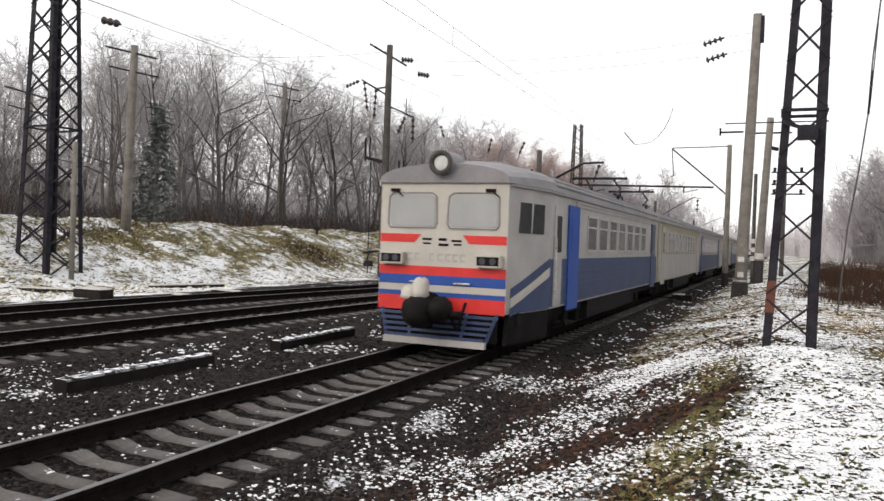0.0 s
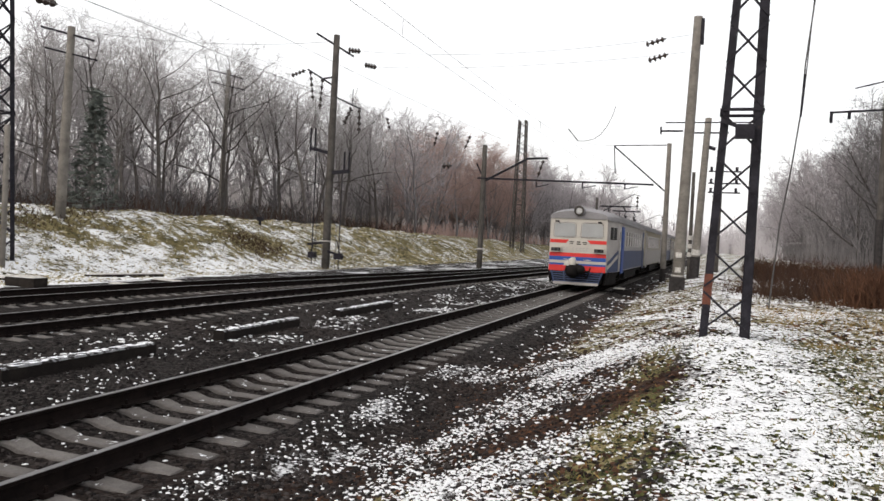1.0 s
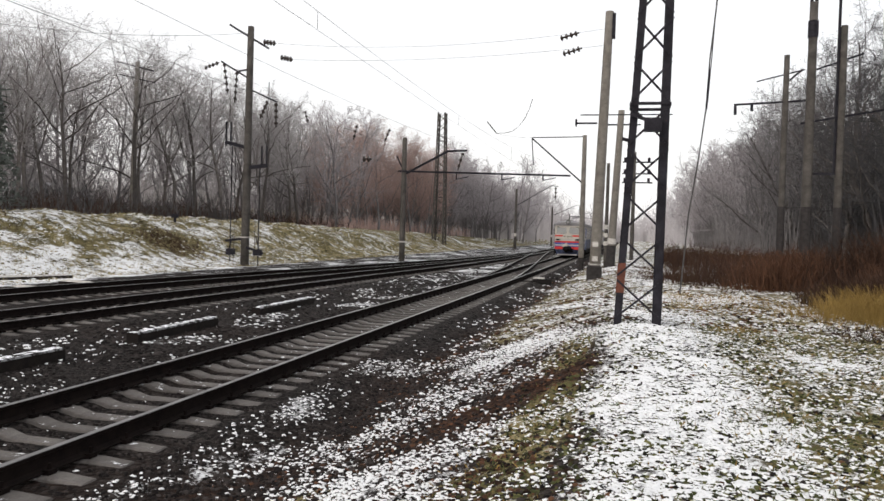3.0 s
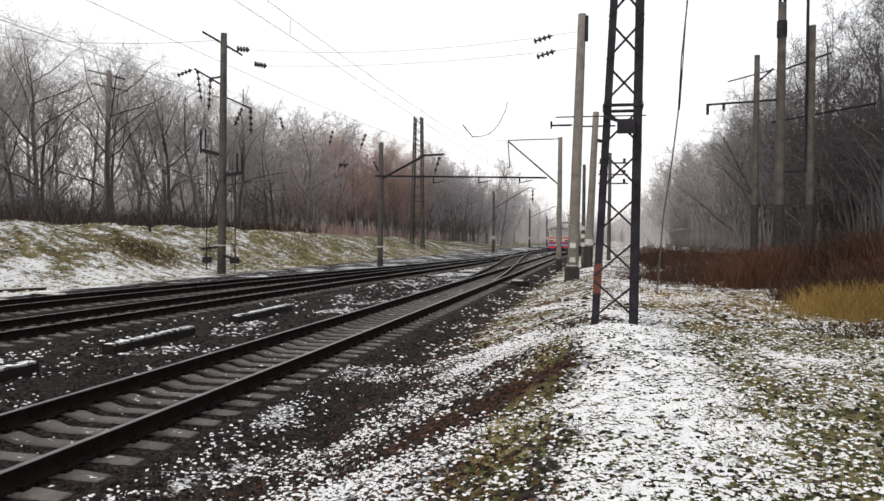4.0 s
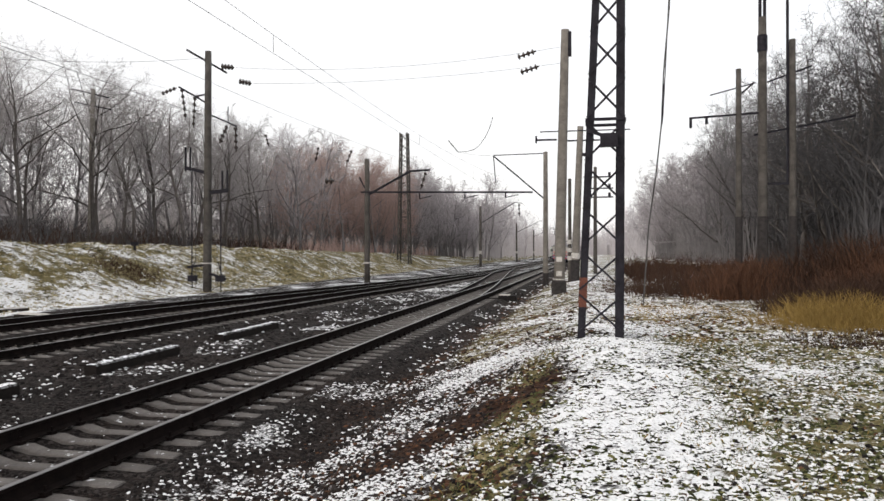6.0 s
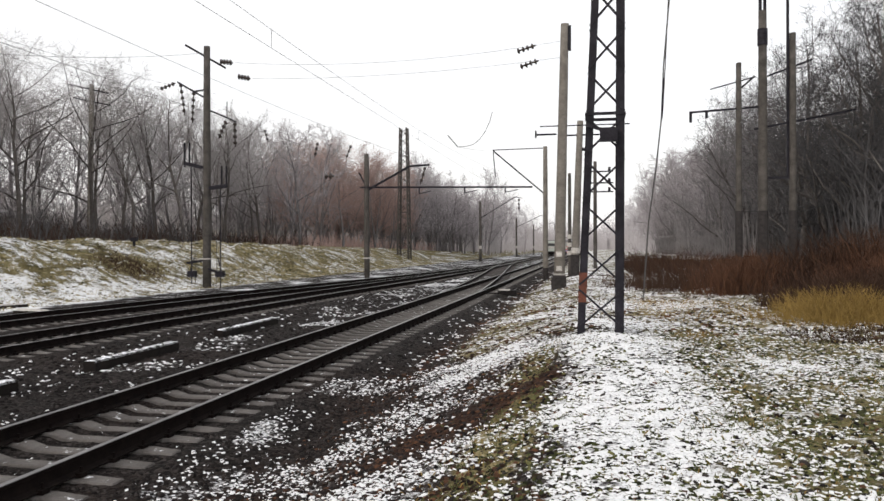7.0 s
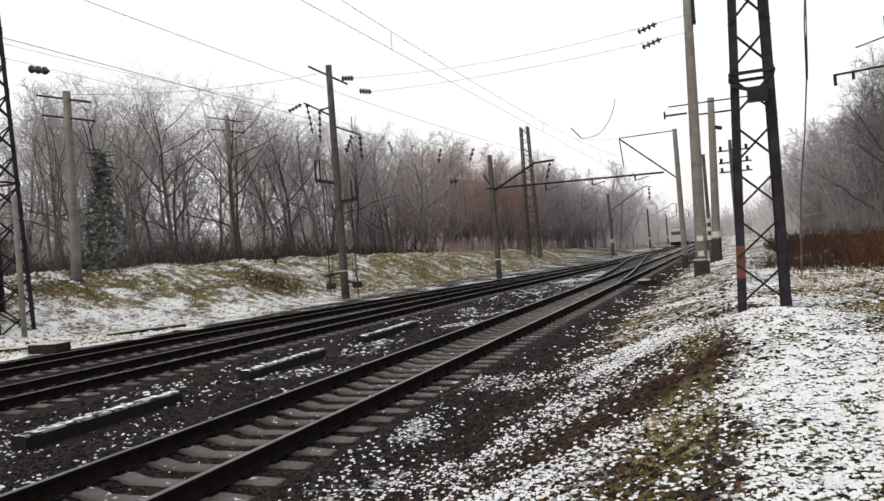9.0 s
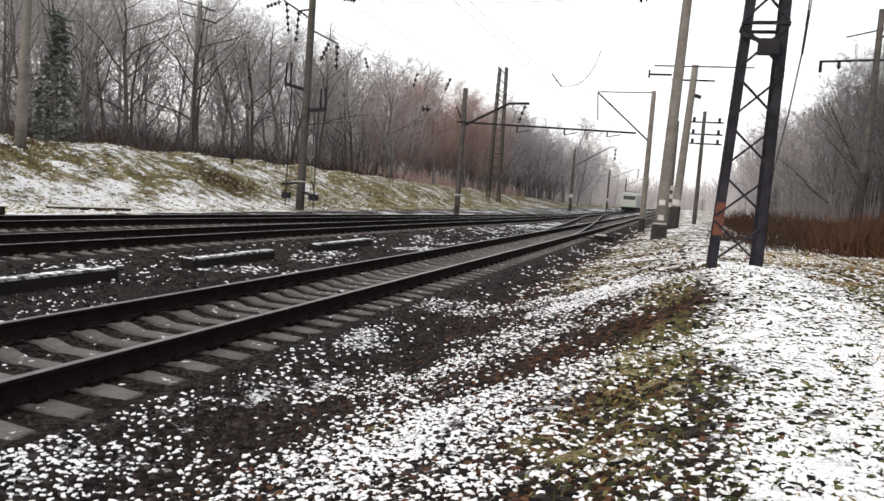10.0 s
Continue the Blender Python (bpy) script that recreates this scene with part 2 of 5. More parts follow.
# ---- mesh building ----
class Shape:
    """Collects vertices and faces of one mesh."""

    def __init__(self):
        self.v, self.f = [], []

    def add(self, verts, faces):
        n = len(self.v)
        self.v.extend(tuple(map(float, p)) for p in verts)
        self.f.extend(tuple(n + i for i in f) for f in faces)
        return self

    def box(self, x0, y0, z0, x1, y1, z1):
        p = [(x, y, z) for z in (z0, z1) for x, y in ((x0, y0), (x1, y0), (x1, y1), (x0, y1))]
        return self.add(p, [(3, 2, 1, 0), (4, 5, 6, 7), (0, 1, 5, 4), (1, 2, 6, 5), (2, 3, 7, 6), (3, 0, 4, 7)])

    def loft(self, rings, closed=True, caps=True):
        n = len(rings[0])
        faces = []
        for r in range(len(rings) - 1):
            for i in range(n if closed else n - 1):
                j = (i + 1) % n
                faces.append((r * n + i, r * n + j, (r + 1) * n + j, (r + 1) * n + i))
        if caps and closed:
            faces.append(tuple(range(n))[::-1])
            faces.append(tuple((len(rings) - 1) * n + i for i in range(n)))
        return self.add([p for r in rings for p in r], faces)

    def tube(self, path, radii, sides=6, caps=True):
        path = [Vector(p) for p in path]
        if isinstance(radii, (int, float)):
            radii = [radii] * len(path)
        rings, up = [], None
        for i, p in enumerate(path):
            d = path[min(i + 1, len(path) - 1)] - path[max(i - 1, 0)]
            d.normalize()
            if up is None:
                up = Vector((0, 0, 1)) if abs(d.z) < 0.9 else Vector((1, 0, 0))
            a = d.cross(up).normalized()
            b = a.cross(d).normalized()
            up = b
            rings.append([p + radii[i] * (math.cos(2 * math.pi * k / sides) * a + math.sin(2 * math.pi * k / sides) * b) for k in range(sides)])
        return self.loft(rings, True, caps)

    def bar(self, a, b, w, h=None):
        """A square bar from a to b."""
        a, b = Vector(a), Vector(b)
        d = (b - a).normalized()
        s = d.cross(Vector((0, 0, 1)) if abs(d.z) < 0.95 else Vector((0, 1, 0))).normalized()
        u = s.cross(d)
        h = h or w
        return self.loft([[p + sx * s * w / 2 + sz * u * h / 2 for sx, sz in ((-1, -1), (1, -1), (1, 1), (-1, 1))] for p in (a, b)])

    def mesh(self, name, material, smooth=False):
        me = bpy.data.meshes.new(name)
        me.from_pydata(self.v, [], self.f)
        me.materials.append(material)
        if smooth:
            me.polygons.foreach_set("use_smooth", [True] * len(me.polygons))
        me.update()
        return me


def part(name, shape, material, parent=None, label="", smooth=False, at=None):
    ob = new(name, shape.mesh(name, material, smooth) if isinstance(shape, Shape) else shape)
    if parent:
        ob.parent = parent
    if at is not None:
        ob.matrix_basis = at
    return tagged(ob, label)


def thing(name, label, category, group="", kind="", at=None):
    ob = new(name)
    if at is not None:
        ob.matrix_basis = at
    return tagged(ob, label, category, group, kind)


def ss(a, b, x):
    t = np.clip((x - a) / (b - a), 0, 1)
    return t * t * (3 - 2 * t)


# ---- the lie of the land ----
def track2(y):
    return np.interp(y, [-30, 10, 20, 35, 50, 70, 2000], [-7.3, -7.1, -6.9, -6.3, -5.4, -4.8, -4.7])


def track3(y):
    return np.interp(y, [-30, 10, 20, 32, 45, 60, 80, 100], [-11.9, -11.6, -11.2, -10.0, -8.4, -6.7, -5.2, -4.8])


def height(x, y):
    x, y = np.asarray(x, float), np.asarray(y, float)
    z = -0.03 - 0.14 * ss(1.45, 2.5, x)
    for c in (0.0, track2(y), track3(y)):
        z = z - 0.055 * ss(0.7, 0.45, np.abs(x - c))
    far = ss(13, 30, y)
    ridge = 0.8 - 0.3 * far
    u = np.clip((x - 2.3) / 3.5, 0, 1)
    z = z + (0.55 * u + 0.45 * u * u * (3 - 2 * u)) * (ridge + 0.18)
    z = z + 0.34 * np.exp(-((x - 6.0) / 1.2) ** 2 - ((y - 9.8) / 2.2) ** 2)
    z = z + 0.3 * ss(7, 16, x) * far + 0.4 * ss(16, 40, x)
    crest = np.clip(2.68 - np.clip(y - 55, 0, 1000) * 0.012, 0.9, 3)
    foot = -15.3 - 2.5 * ss(36, 24, y)
    bank = ss(foot, foot - 7.5, x)
    z = z + bank * crest
    z = z + bank * 0.15 * np.sin(0.9 * x + 0.4 * y) * np.sin(0.5 * y) * ss(-60, -30, x)
    return z


WAVES = {k: [(a, w * k, p) for a, w, p in zip(np.random.default_rng(int(k * 10)).uniform(0, 6.28, 14), np.random.default_rng(int(k * 10) + 1).uniform(0.6, 1.8, 14), np.random.default_rng(int(k * 10) + 2).uniform(0, 6.28, 14))] for k in (0.35, 1.0, 2.2, 5.0)}


def lumps(k, x, y):
    """Smooth random swells, about -1 to 1, of about 1/k metres."""
    out = 0.0
    for a, w, p in WAVES[k]:
        out = out + np.sin(w * (x * math.cos(a) + y * math.sin(a)) + p)
    return out / 6.0


def soil_strip(x, y):
    """A crosswise strip of dark soil and fallen leaves."""
    along = np.clip(((x - 3.9) * 1.45 + (y - 7.1) * 1.2) / (1.45 ** 2 + 1.2 ** 2), 0, 1)
    off = np.hypot(x - 3.9 - 1.45 * along, y - 7.1 - 1.2 * along)
    return np.exp(-(off / (0.46 + 0.2 * lumps(2.2, x, y))) ** 2)


def spot(x, y, cx, cy, rx, ry):
    return np.exp(-((x - cx) / rx) ** 2 - ((y - cy) / ry) ** 2)


def covers(x, y):
    """How much snow, soil and grass lies at a place, 0 to 1."""
    wob, small, tiny = lumps(1.0, x, y), lumps(2.2, x, y), lumps(5.0, x, y)
    gauge = (np.abs(x) < 1.42) | (np.abs(x - track2(y)) < 1.6) | (np.abs(x - track3(y)) < 1.6)
    far = ss(18, 45, y)
    snow = 0.27 + 0.18 * ss(0.0, 1.0, wob + 0.6 * small) + 0.08 * small + 0.22 * far * ss(1.0, -1.0, x)
    # shoulder, speckled slope, white ridge, grass beyond
    snow = snow + 0.16 * ss(2.3, 3.1, x) + 0.06 * ss(3.0, 3.8, x) + 0.06 * ss(11, 15, y) * ss(1.6, 2.4, x)
    snow = snow + 0.32 * ss(5.3, 5.75, x) * (1 - 0.85 * ss(10.8, 14.0, y)) - (0.35 + 0.12 * small) * ss(6.4, 7.2, x + 0.3 * wob) * (1 - 0.7 * ss(11.0, 14.0, y)) + 0.14 * spot(x, y, 7.7, 9.8, 0.9, 1.6)
    snow = snow + 0.34 * spot(x, y, 1.72, 9.2, 0.3, 0.9) + 0.3 * spot(x, y, 2.0, 6.2, 0.5, 1.5) + 0.05 * spot(x, y, 4.1, 5.0, 0.8, 0.8) + 0.07 * ss(11.5, 14.0, y) * ss(5.8, 7.0, x)
    snow = snow - 0.14 * spot(x, y, 2.6, 8.2, 0.3, 1.6)
    olive = np.exp(-((x - 5.12 - 0.12 * wob) / (0.24 + 0.1 * small)) ** 2) * ss(3.6, 5.0, y) * ss(12.0, 10.0, y)
    tufts = spot(x, y, 6.65, 5.4, 0.3, 0.25) + spot(x, y, 3.4, 5.7, 0.25, 0.22) + spot(x, y, 4.8, 5.0, 0.35, 0.4)
    strip = soil_strip(x, y)
    snow = snow - 0.28 * strip - 0.1 * olive - 0.1 * tufts
    snow = np.where(gauge, 0.04 + 0.2 * far, snow)
    bank_snow = 0.54 + 0.07 * wob + 0.13 * small + 0.12 * tiny + 0.14 * ss(36, 22, y) - 0.04 * ss(40, 60, y)
    bank_snow = bank_snow - 0.25 * spot(x, y, -19.0, 38.0, 1.4, 2.2) - 0.2 * spot(x, y, -22.5, 27.0, 1.0, 3.0) - 0.1 * ss(-0.1, -0.8, lumps(0.35, x, y)) + 0.16 * spot(x, y, -16.5, 30.0, 1.4, 12.0)
    snow = np.where(x < -14.8, bank_snow, snow)
    soil = np.clip(0.35 * ss(1.6, 2.4, x) + 0.9 * strip + 0.25 * wob, 0, 1)
    grass = 0.85 * ss(6.4, 7.2, x) + olive * (0.95 + 0.3 * small) + tufts + 0.15 * ss(2.8, 3.6, x) + ss(-14.8, -16.0, x) * (0.95 + 0.3 * wob)
    grass = grass + 0.5 * ss(11, 18, y) * ss(2.0, 3.2, x)
    return np.clip(snow, 0, 1), soil, np.clip(grass * (1 - 0.8 * strip), 0, 1)


def on_ground(x, y):
    return float(height(x, y))


def ground():
    def line(*spans):
        out = [spans[0][0]]
        for a, b, s in spans:
            n = max(1, round((b - a) / s))
            out += [a + (b - a) * (i + 1) / n for i in range(n)]
        return np.array(out)
    xs = line((-1500, -100, 100), (-100, -32, 4), (-32, -14, 0.5), (-14, -4, 0.3), (-4, 11, 0.08), (11, 20, 0.3), (20, 60, 2), (60, 100, 8), (100, 1500, 100))
    ys = line((-400, -20, 20), (-20, 0, 1), (0, 2, 0.25), (2, 16, 0.08), (16, 40, 0.25), (40, 120, 1), (120, 300, 6), (300, 3000, 100))
    X, Y = np.meshgrid(xs, ys)
    Z = height(X, Y)
    rng = np.random.default_rng(3)

    near = (np.abs(X - 4) < 9) & (Y > 1) & (Y < 20)
    off_track = ss(1.6, 2.6, X) + ss(-14, -15, X)
    Z = Z + off_track * (0.035 * lumps(1.0, X, Y) + 0.012 * lumps(5.0, X, Y)) + near * rng.normal(0, 1, X.shape) * (0.004 + 0.006 * ss(2.5, 4.5, X))
    snow, soil, grass = covers(X, Y)
    v = np.stack([X, Y, Z], -1).reshape(-1, 3)
    nx, ny = len(xs), len(ys)
    i = (np.arange(ny - 1)[:, None] * nx + np.arange(nx - 1)[None, :]).ravel()
    f = np.stack([i, i + 1, i + nx + 1, i + nx], -1)
    me = bpy.data.meshes.new("ground")
    me.vertices.add(len(v))
    me.vertices.foreach_set("co", v.ravel())
    me.loops.add(f.size)
    me.loops.foreach_set("vertex_index", f.ravel())
    me.polygons.add(len(f))
    me.polygons.foreach_set("loop_start", np.arange(0, f.size, 4))
    me.polygons.foreach_set("use_smooth", np.ones(len(f), bool))
    me.update(calc_edges=True)
    for key, val in (("snow", snow), ("soil", soil), ("grass", grass)):
        a = me.attributes.new(key, "FLOAT", "POINT")
        a.data.foreach_set("value", np.clip(val, 0, 1.2).ravel().astype(np.float32))
    me.materials.append(M_GROUND)
    return tagged(new("ground", me), "gravelly trackside ground under thin broken snow", "ground", kind="structure")


ground()


# ---- tracks ----
def rail_profile(s):
    p = [(-0.075, 0), (0.075, 0), (0.075, 0.012), (0.011, 0.035), (0.011, 0.14), (0.037, 0.152), (0.037, 0.182), (-0.037, 0.182), (-0.037, 0.152), (-0.011, 0.14), (-0.011, 0.035), (-0.075, 0.012)]
    return [(s * a, b) for a, b in p]


def sweep_rail(points, parent, z=0.0):
    rail, head = Shape(), Shape()
    rings, tops = [], []
    for x, y in points:
        rings.append([(x + a, y, z + 0.015 + b) for a, b in rail_profile(1)])
        tops.append([(x + a, y, z + 0.1975 + b) for a, b in ((-0.034, 0), (0.034, 0), (0.026, 0.005), (-0.026, 0.005))])
    r = part("rail", rail.loft(rings), M_RAIL, parent)
    part("rail_head", head.loft(tops), M_RAILTOP, r, "worn shiny running surface")
    return r


def sleeper_mesh(seed):
    s, rr = Shape(), random.Random(seed)
    rings = []
    for x, top, w in ((-1.3, -0.03, 0.1), (-1.29, -0.015, 0.115), (-0.98, 0.0, 0.125), (-0.6, 0.004, 0.125), (-0.38, -0.055, 0.11), (0.38, -0.055, 0.11), (0.6, 0.004, 0.125), (0.98, 0.0, 0.125), (1.29, -0.015, 0.115), (1.3, -0.03, 0.1)):
        j = rr.uniform(-0.004, 0.004)
        rings.append([(x, -w - 0.02, -0.2), (x, -w + 0.012, top - 0.015 + j), (x, -w + 0.03, top + j), (x, w - 0.03, top + j), (x, w - 0.012, top - 0.015 + j), (x, w + 0.02, -0.2)])
    return s.loft(rings).mesh("sleeper", M_CONCRETE)


SLEEPERS = [sleeper_mesh(i) for i in range(4)]
SPACING = 0.533


def fastening_shape(s, x, y, z=0.0):
    for side in (-1, 1):
        s.box(x + side * 0.085 - 0.035, y - 0.05, z, x + side * 0.085 + 0.035, y + 0.05, z + 0.045)
        s.tube([(x + side * 0.085, y, z + 0.04), (x + side * 0.085, y, z + 0.1)], 0.016, 5)


def track(name, label, centre, y0, y1, parts_to, fast_to=60):
    t = thing(name, label, "railway track", "railway tracks", "structure")
    ys = [y0 + 1.5 * i for i in range(int((y1 - y0) / 1.5))] + [y1]
    for side in (-0.795, 0.795):
        sweep_rail([(float(centre(y)) + side, y) for y in ys], t)
    rest, fast, k = Shape(), Shape(), 0
    y = y0
    rr = random.Random(len(name) + int(y1))
    while y < y1:
        c = float(centre(y))
        turn = math.degrees(math.atan2(float(centre(y + 1)) - c, 1.0))
        if y < parts_to:
            part("sleeper", SLEEPERS[rr.randrange(4)], None, t, at=pose(c, y, rr.uniform(-0.008, 0.004), 0, 0, -turn + rr.uniform(-0.6, 0.6)))
        else:
            rest.box(c - 1.35, y - 0.12, -0.2, c + 1.35, y + 0.12, 0.0)
        if y < fast_to:
            for side in (-0.795, 0.795):
                fastening_shape(fast, c + side, y)
        y += SPACING
    if rest.v:
        tagged(part("sleeper_row", rest, M_CONCRETE, t), kind="stuff")
    tagged(part("rail_fastening", fast, M_RAIL, t, "rusty rail clips and bolts"), kind="stuff")
    return t


track("near_track", "main track, rusty rails on concrete sleepers in ballast", lambda y: 0.0, -8.0, 420.0, 150, 50)
track("second_track", "second main track on concrete sleepers beside the first", track2, -8.0, 420.0, 150, 45)
track("siding_track", "siding track joining the second track", track3, -8.0, 98.0, 98, 40)


def crossover():
    """The diamond-free crossover from the near track to the second one."""
    t = thing("crossover", "turnout rails crossing from the near track to the second", "railway switch", kind="structure")
    ys = [36 + i * 1.5 for i in range(46)]

    def cx(y):
        s = 0.3 * ss(34, 102, y) + 0.7 * np.clip((y - 34) / 68, 0, 1)
        return float(s * -4.7)
    for side in (-0.795, 0.795):
        pts = [(cx(y) + side, y) for y in ys if abs(cx(y)) > 0.08 and abs(cx(y) + 4.72) > 0.08]
        sweep_rail(pts, t, 0.0)
    s = Shape()
    for i in range(86):
        y = 45 + i * 0.55
        s.box(cx(y) - 1.35, y - 0.11, -0.2, cx(y) + 1.35, y + 0.11, 0.003)
    tagged(part("sleeper_row", s, M_TURNOUT, t, "grey timber turnout sleepers"), kind="stuff")


crossover()


# ---- masts and poles ----
def pole(name, label, x, y, top, r0, r1, mat=M_POLE, lean=(0, 0), base=None, sides=10, sunk=0.4):
    z0 = on_ground(x, y) if base is None else base
    t = thing(name, label, "pole", "trackside poles", at=pose(x, y, 0))
    s = Shape()
    n = 5
    s.tube([(lean[0] * k / n, lean[1] * k / n, z0 - sunk + (top - z0 + sunk) * k / n) for k in range(n + 1)], [r0 + (r1 - r0) * k / n for k in range(n + 1)], sides)
    part("shaft", s, mat, t, smooth=True)
    return t


def insulator(parent, a, b, discs=4, r=0.13):
    """A string of bell discs from a to b."""
    a, b = Vector(a), Vector(b)
    path, rad = [], []
    for i in range(discs):
        for u, q in ((0.0, 0.35), (0.25, 1.0), (0.45, 0.9), (0.55, 0.3), (0.99, 0.3)):
            path.append(a.lerp(b, (i + u) / discs))
            rad.append(r * q)
    return part("insulator", Shape().tube(path, rad, 8), M_GLASSY, parent, "brown glazed insulator string", smooth=True)


def lattice(name, label, cx, cy, z0, top, w0, w1, panels, leg, brace, group, mat=M_STEEL, rust=False, lean=0.0, back=True):
    t = thing(name, label, "lattice mast", group, at=pose(cx, cy, 0))

    def at(sx, sy, z):
        w = (w0 + (w1 - w0) * (z - z0) / (top - z0)) / 2
        return (sx * w + lean * (z - z0), sy * w, z)
    for sx in (-1, 1):
        for sy in (-1, 1):
            s = Shape()
            a, b = at(sx, sy, z0 - 0.3), at(sx, sy, top)
            for dx, dy in ((leg, 0.014), (0.014, leg)):
                ring = []
                for p in (a, b):
                    ox, oy = (0 if sx < 0 else -dx), (0 if sy < 0 else -dy)
                    ring.append([(p[0] + ox, p[1] + oy, p[2]), (p[0] + ox + dx, p[1] + oy, p[2]), (p[0] + ox + dx, p[1] + oy + dy, p[2]), (p[0] + ox, p[1] + oy + dy, p[2])])
                s.loft(ring)
            part("leg", s, mat, t)
            if rust and sx < 0 and sy < 0:
                r = Shape()
                p, q = at(sx, sy, z0 + 0.55), at(sx, sy, z0 + 1.0)
                r.loft([[(c[0] - 0.006, c[1] - 0.006, c[2]), (c[0] + leg + 0.004, c[1] - 0.006, c[2]), (c[0] + leg + 0.004, c[1] + 0.0, c[2]), (c[0] - 0.006, c[1] + 0.0, c[2])] for c in (p, q)])
                part("rust_patch", r, M_RUST, t, "orange rust patch on the leg")
    zs = [z0 + 0.12 + (top - z0 - 0.12) * i / panels for i in range(panels + 1)]
    for i in range(panels):
        a, b = zs[i], zs[i + 1]
        g = (b - a) * 0.05
        for f in (0, 1, 2, 3) if back else (0,):
            s = Shape()
            for d in (0, 1) if back or f == 0 else (i % 2,):
                u0, u1 = (-1, 1) if d else (1, -1)
                if f == 0:
                    p, q = at(u0, -1, a + g), at(u1, -1, b - g)
                elif f == 1:
                    p, q = at(u0, 1, a + g), at(u1, 1, b - g)
                elif f == 2:
                    p, q = at(-1, u0, a + g), at(-1, u1, b - g)
                else:
                    p, q = at(1, u0, a + g), at(1, u1, b - g)
                s.bar(p, q, *((brace, 0.012 + 0.4 * brace) if back or f == 0 else (0.02, 0.03)))
            part("cross_brace", s, mat, t)
    for i in range(5, panels + 1, 6) if back else (5,):
        s = Shape()
        c = [at(-1, -1, zs[i]), at(1, -1, zs[i]), at(1, 1, zs[i]), at(-1, 1, zs[i])]
        for k in range(4):
            s.bar(c[k], c[(k + 1) % 4], brace)
        part("tie_frame", s, mat, t)
    return t


# the tower on the snowy mound
tower = lattice("lattice_tower", "dark steel lattice tower on a snowy mound", 5.95, 12.4, 0.85, 12.85, 0.7, 0.24, 18, 0.115, 0.042, "lattice masts", rust=True, lean=0.025, back=False)
box = Shape().box(0.0, -0.47, 3.83, 0.26, -0.33, 4.03).bar((-0.2, -0.36, 4.1), (0.05, -0.4, 4.0), 0.05)
part("lamp_box", box, M_STEEL, tower, "small dark equipment box on a bracket")

# the broad tower at the foot of the bank
left_tower = lattice("lattice_tower", "tall dark steel lattice tower at the bank's foot", -20.65, 21.9, 0.1, 24.0, 1.75, 0.6, 20, 0.2, 0.07, "lattice masts")
s_ = Shape().tube([(1.35, -0.1, -0.3), (1.35, -0.1, 5.6)], 0.1, 10)
part("side_post", s_, M_POLE, left_tower, "pale concrete post beside the tower", smooth=True)


def anchor_pole():
    """The tall pole with crossarms, anchor strings and balance weights."""
    x, y = -15.7, 40.6
    t = pole("anchor_pole", "tall grey concrete pole with crossarms and balance weights", x, y, 13.75, 0.25, 0.18, M_POLEDARK, (0.07, 0))
    part("crossarm", Shape().bar((-1.75, -0.2, 13.85), (1.6, 0.3, 12.55), 0.12), M_STEEL, t)
    part("crossarm", Shape().bar((-2.5, -0.2, 11.75), (0.2, 0.1, 10.7), 0.1).bar((-1.2, 0, 11.2), (-0.1, 0, 11.3), 0.08), M_STEEL, t)
    part("crossarm", Shape().bar((0, 0, 10.2), (2.6, 0.2, 9.45), 0.09).bar((1.8, 0.2, 9.6), (1.8, 0.2, 10.6), 0.05), M_STEEL, t)
    insulator(t, (1.35, 0, 12.85), (2.5, 0, 12.75), 4, 0.17)
    insulator(t, (3.0, 0, 11.95), (4.1, 0, 11.8), 4, 0.17)
    insulator(t, (-4.3, 0, 11.45), (-2.9, 0, 11.75), 4, 0.13)
    insulator(t, (-2.4, 0, 11.7), (-2.0, 0, 9.9), 5, 0.14)
    insulator(t, (-1.15, 0, 11.2), (-1.3, 0, 9.4), 5, 0.14)
    insulator(t, (2.5, 0.2, 9.4), (2.55, 0.2, 8.0), 4, 0.17)
    insulator(t, (1.7, 0.2, 9.5), (1.0, 0.2, 8.5), 4, 0.17)
    for side, z, zz in ((-1, 6.9, 8.3), (1, 5.75, 6.9)):
        part("bracket", Shape().bar((0, 0, z - 0.1), (side * 2.0, -0.1, z + 0.12 - side * 0.1), 0.2).bar((side * 1.95, -0.1, z), (side * 1.95, -0.1, zz), 0.1).bar((side * 1.5, -0.1, z), (side * 1.5, -0.1, zz), 0.1), M_STEEL, t)
        part("weight_rod", Shape().tube([(side * 1.35, -0.1, z), (side * 1.35, -0.1, -0.1)], 0.045, 5).tube([(side * 1.0, -0.1, z), (side * 1.0, -0.1, -0.1)], 0.02, 4), M_STEEL, t)
        part("weight_frame", Shape().bar((0, -0.1, 1.55 if side < 0 else 1.1), (side * 1.8, -0.1, 1.4 if side < 0 else 0.75), 0.13).box(side * 1.3 - 0.35, -0.25, 0.6, side * 1.3 + 0.35, 0.05, 0.95).bar((side * 1.6, -0.1, 0.6), (side * 1.1, -0.1, 1.7), 0.06), M_STEEL, t)
    for c in t.children:
        if not c.name.startswith("shaft"):
            c.data.transform(Matrix.Diagonal((0.66, 1, 1, 1)))
    part("band", Shape().tube([(0, 0, 1.6), (0, 0, 1.67)], 0.27, 10), M_WHITE, t)
    return t


anchor_pole()


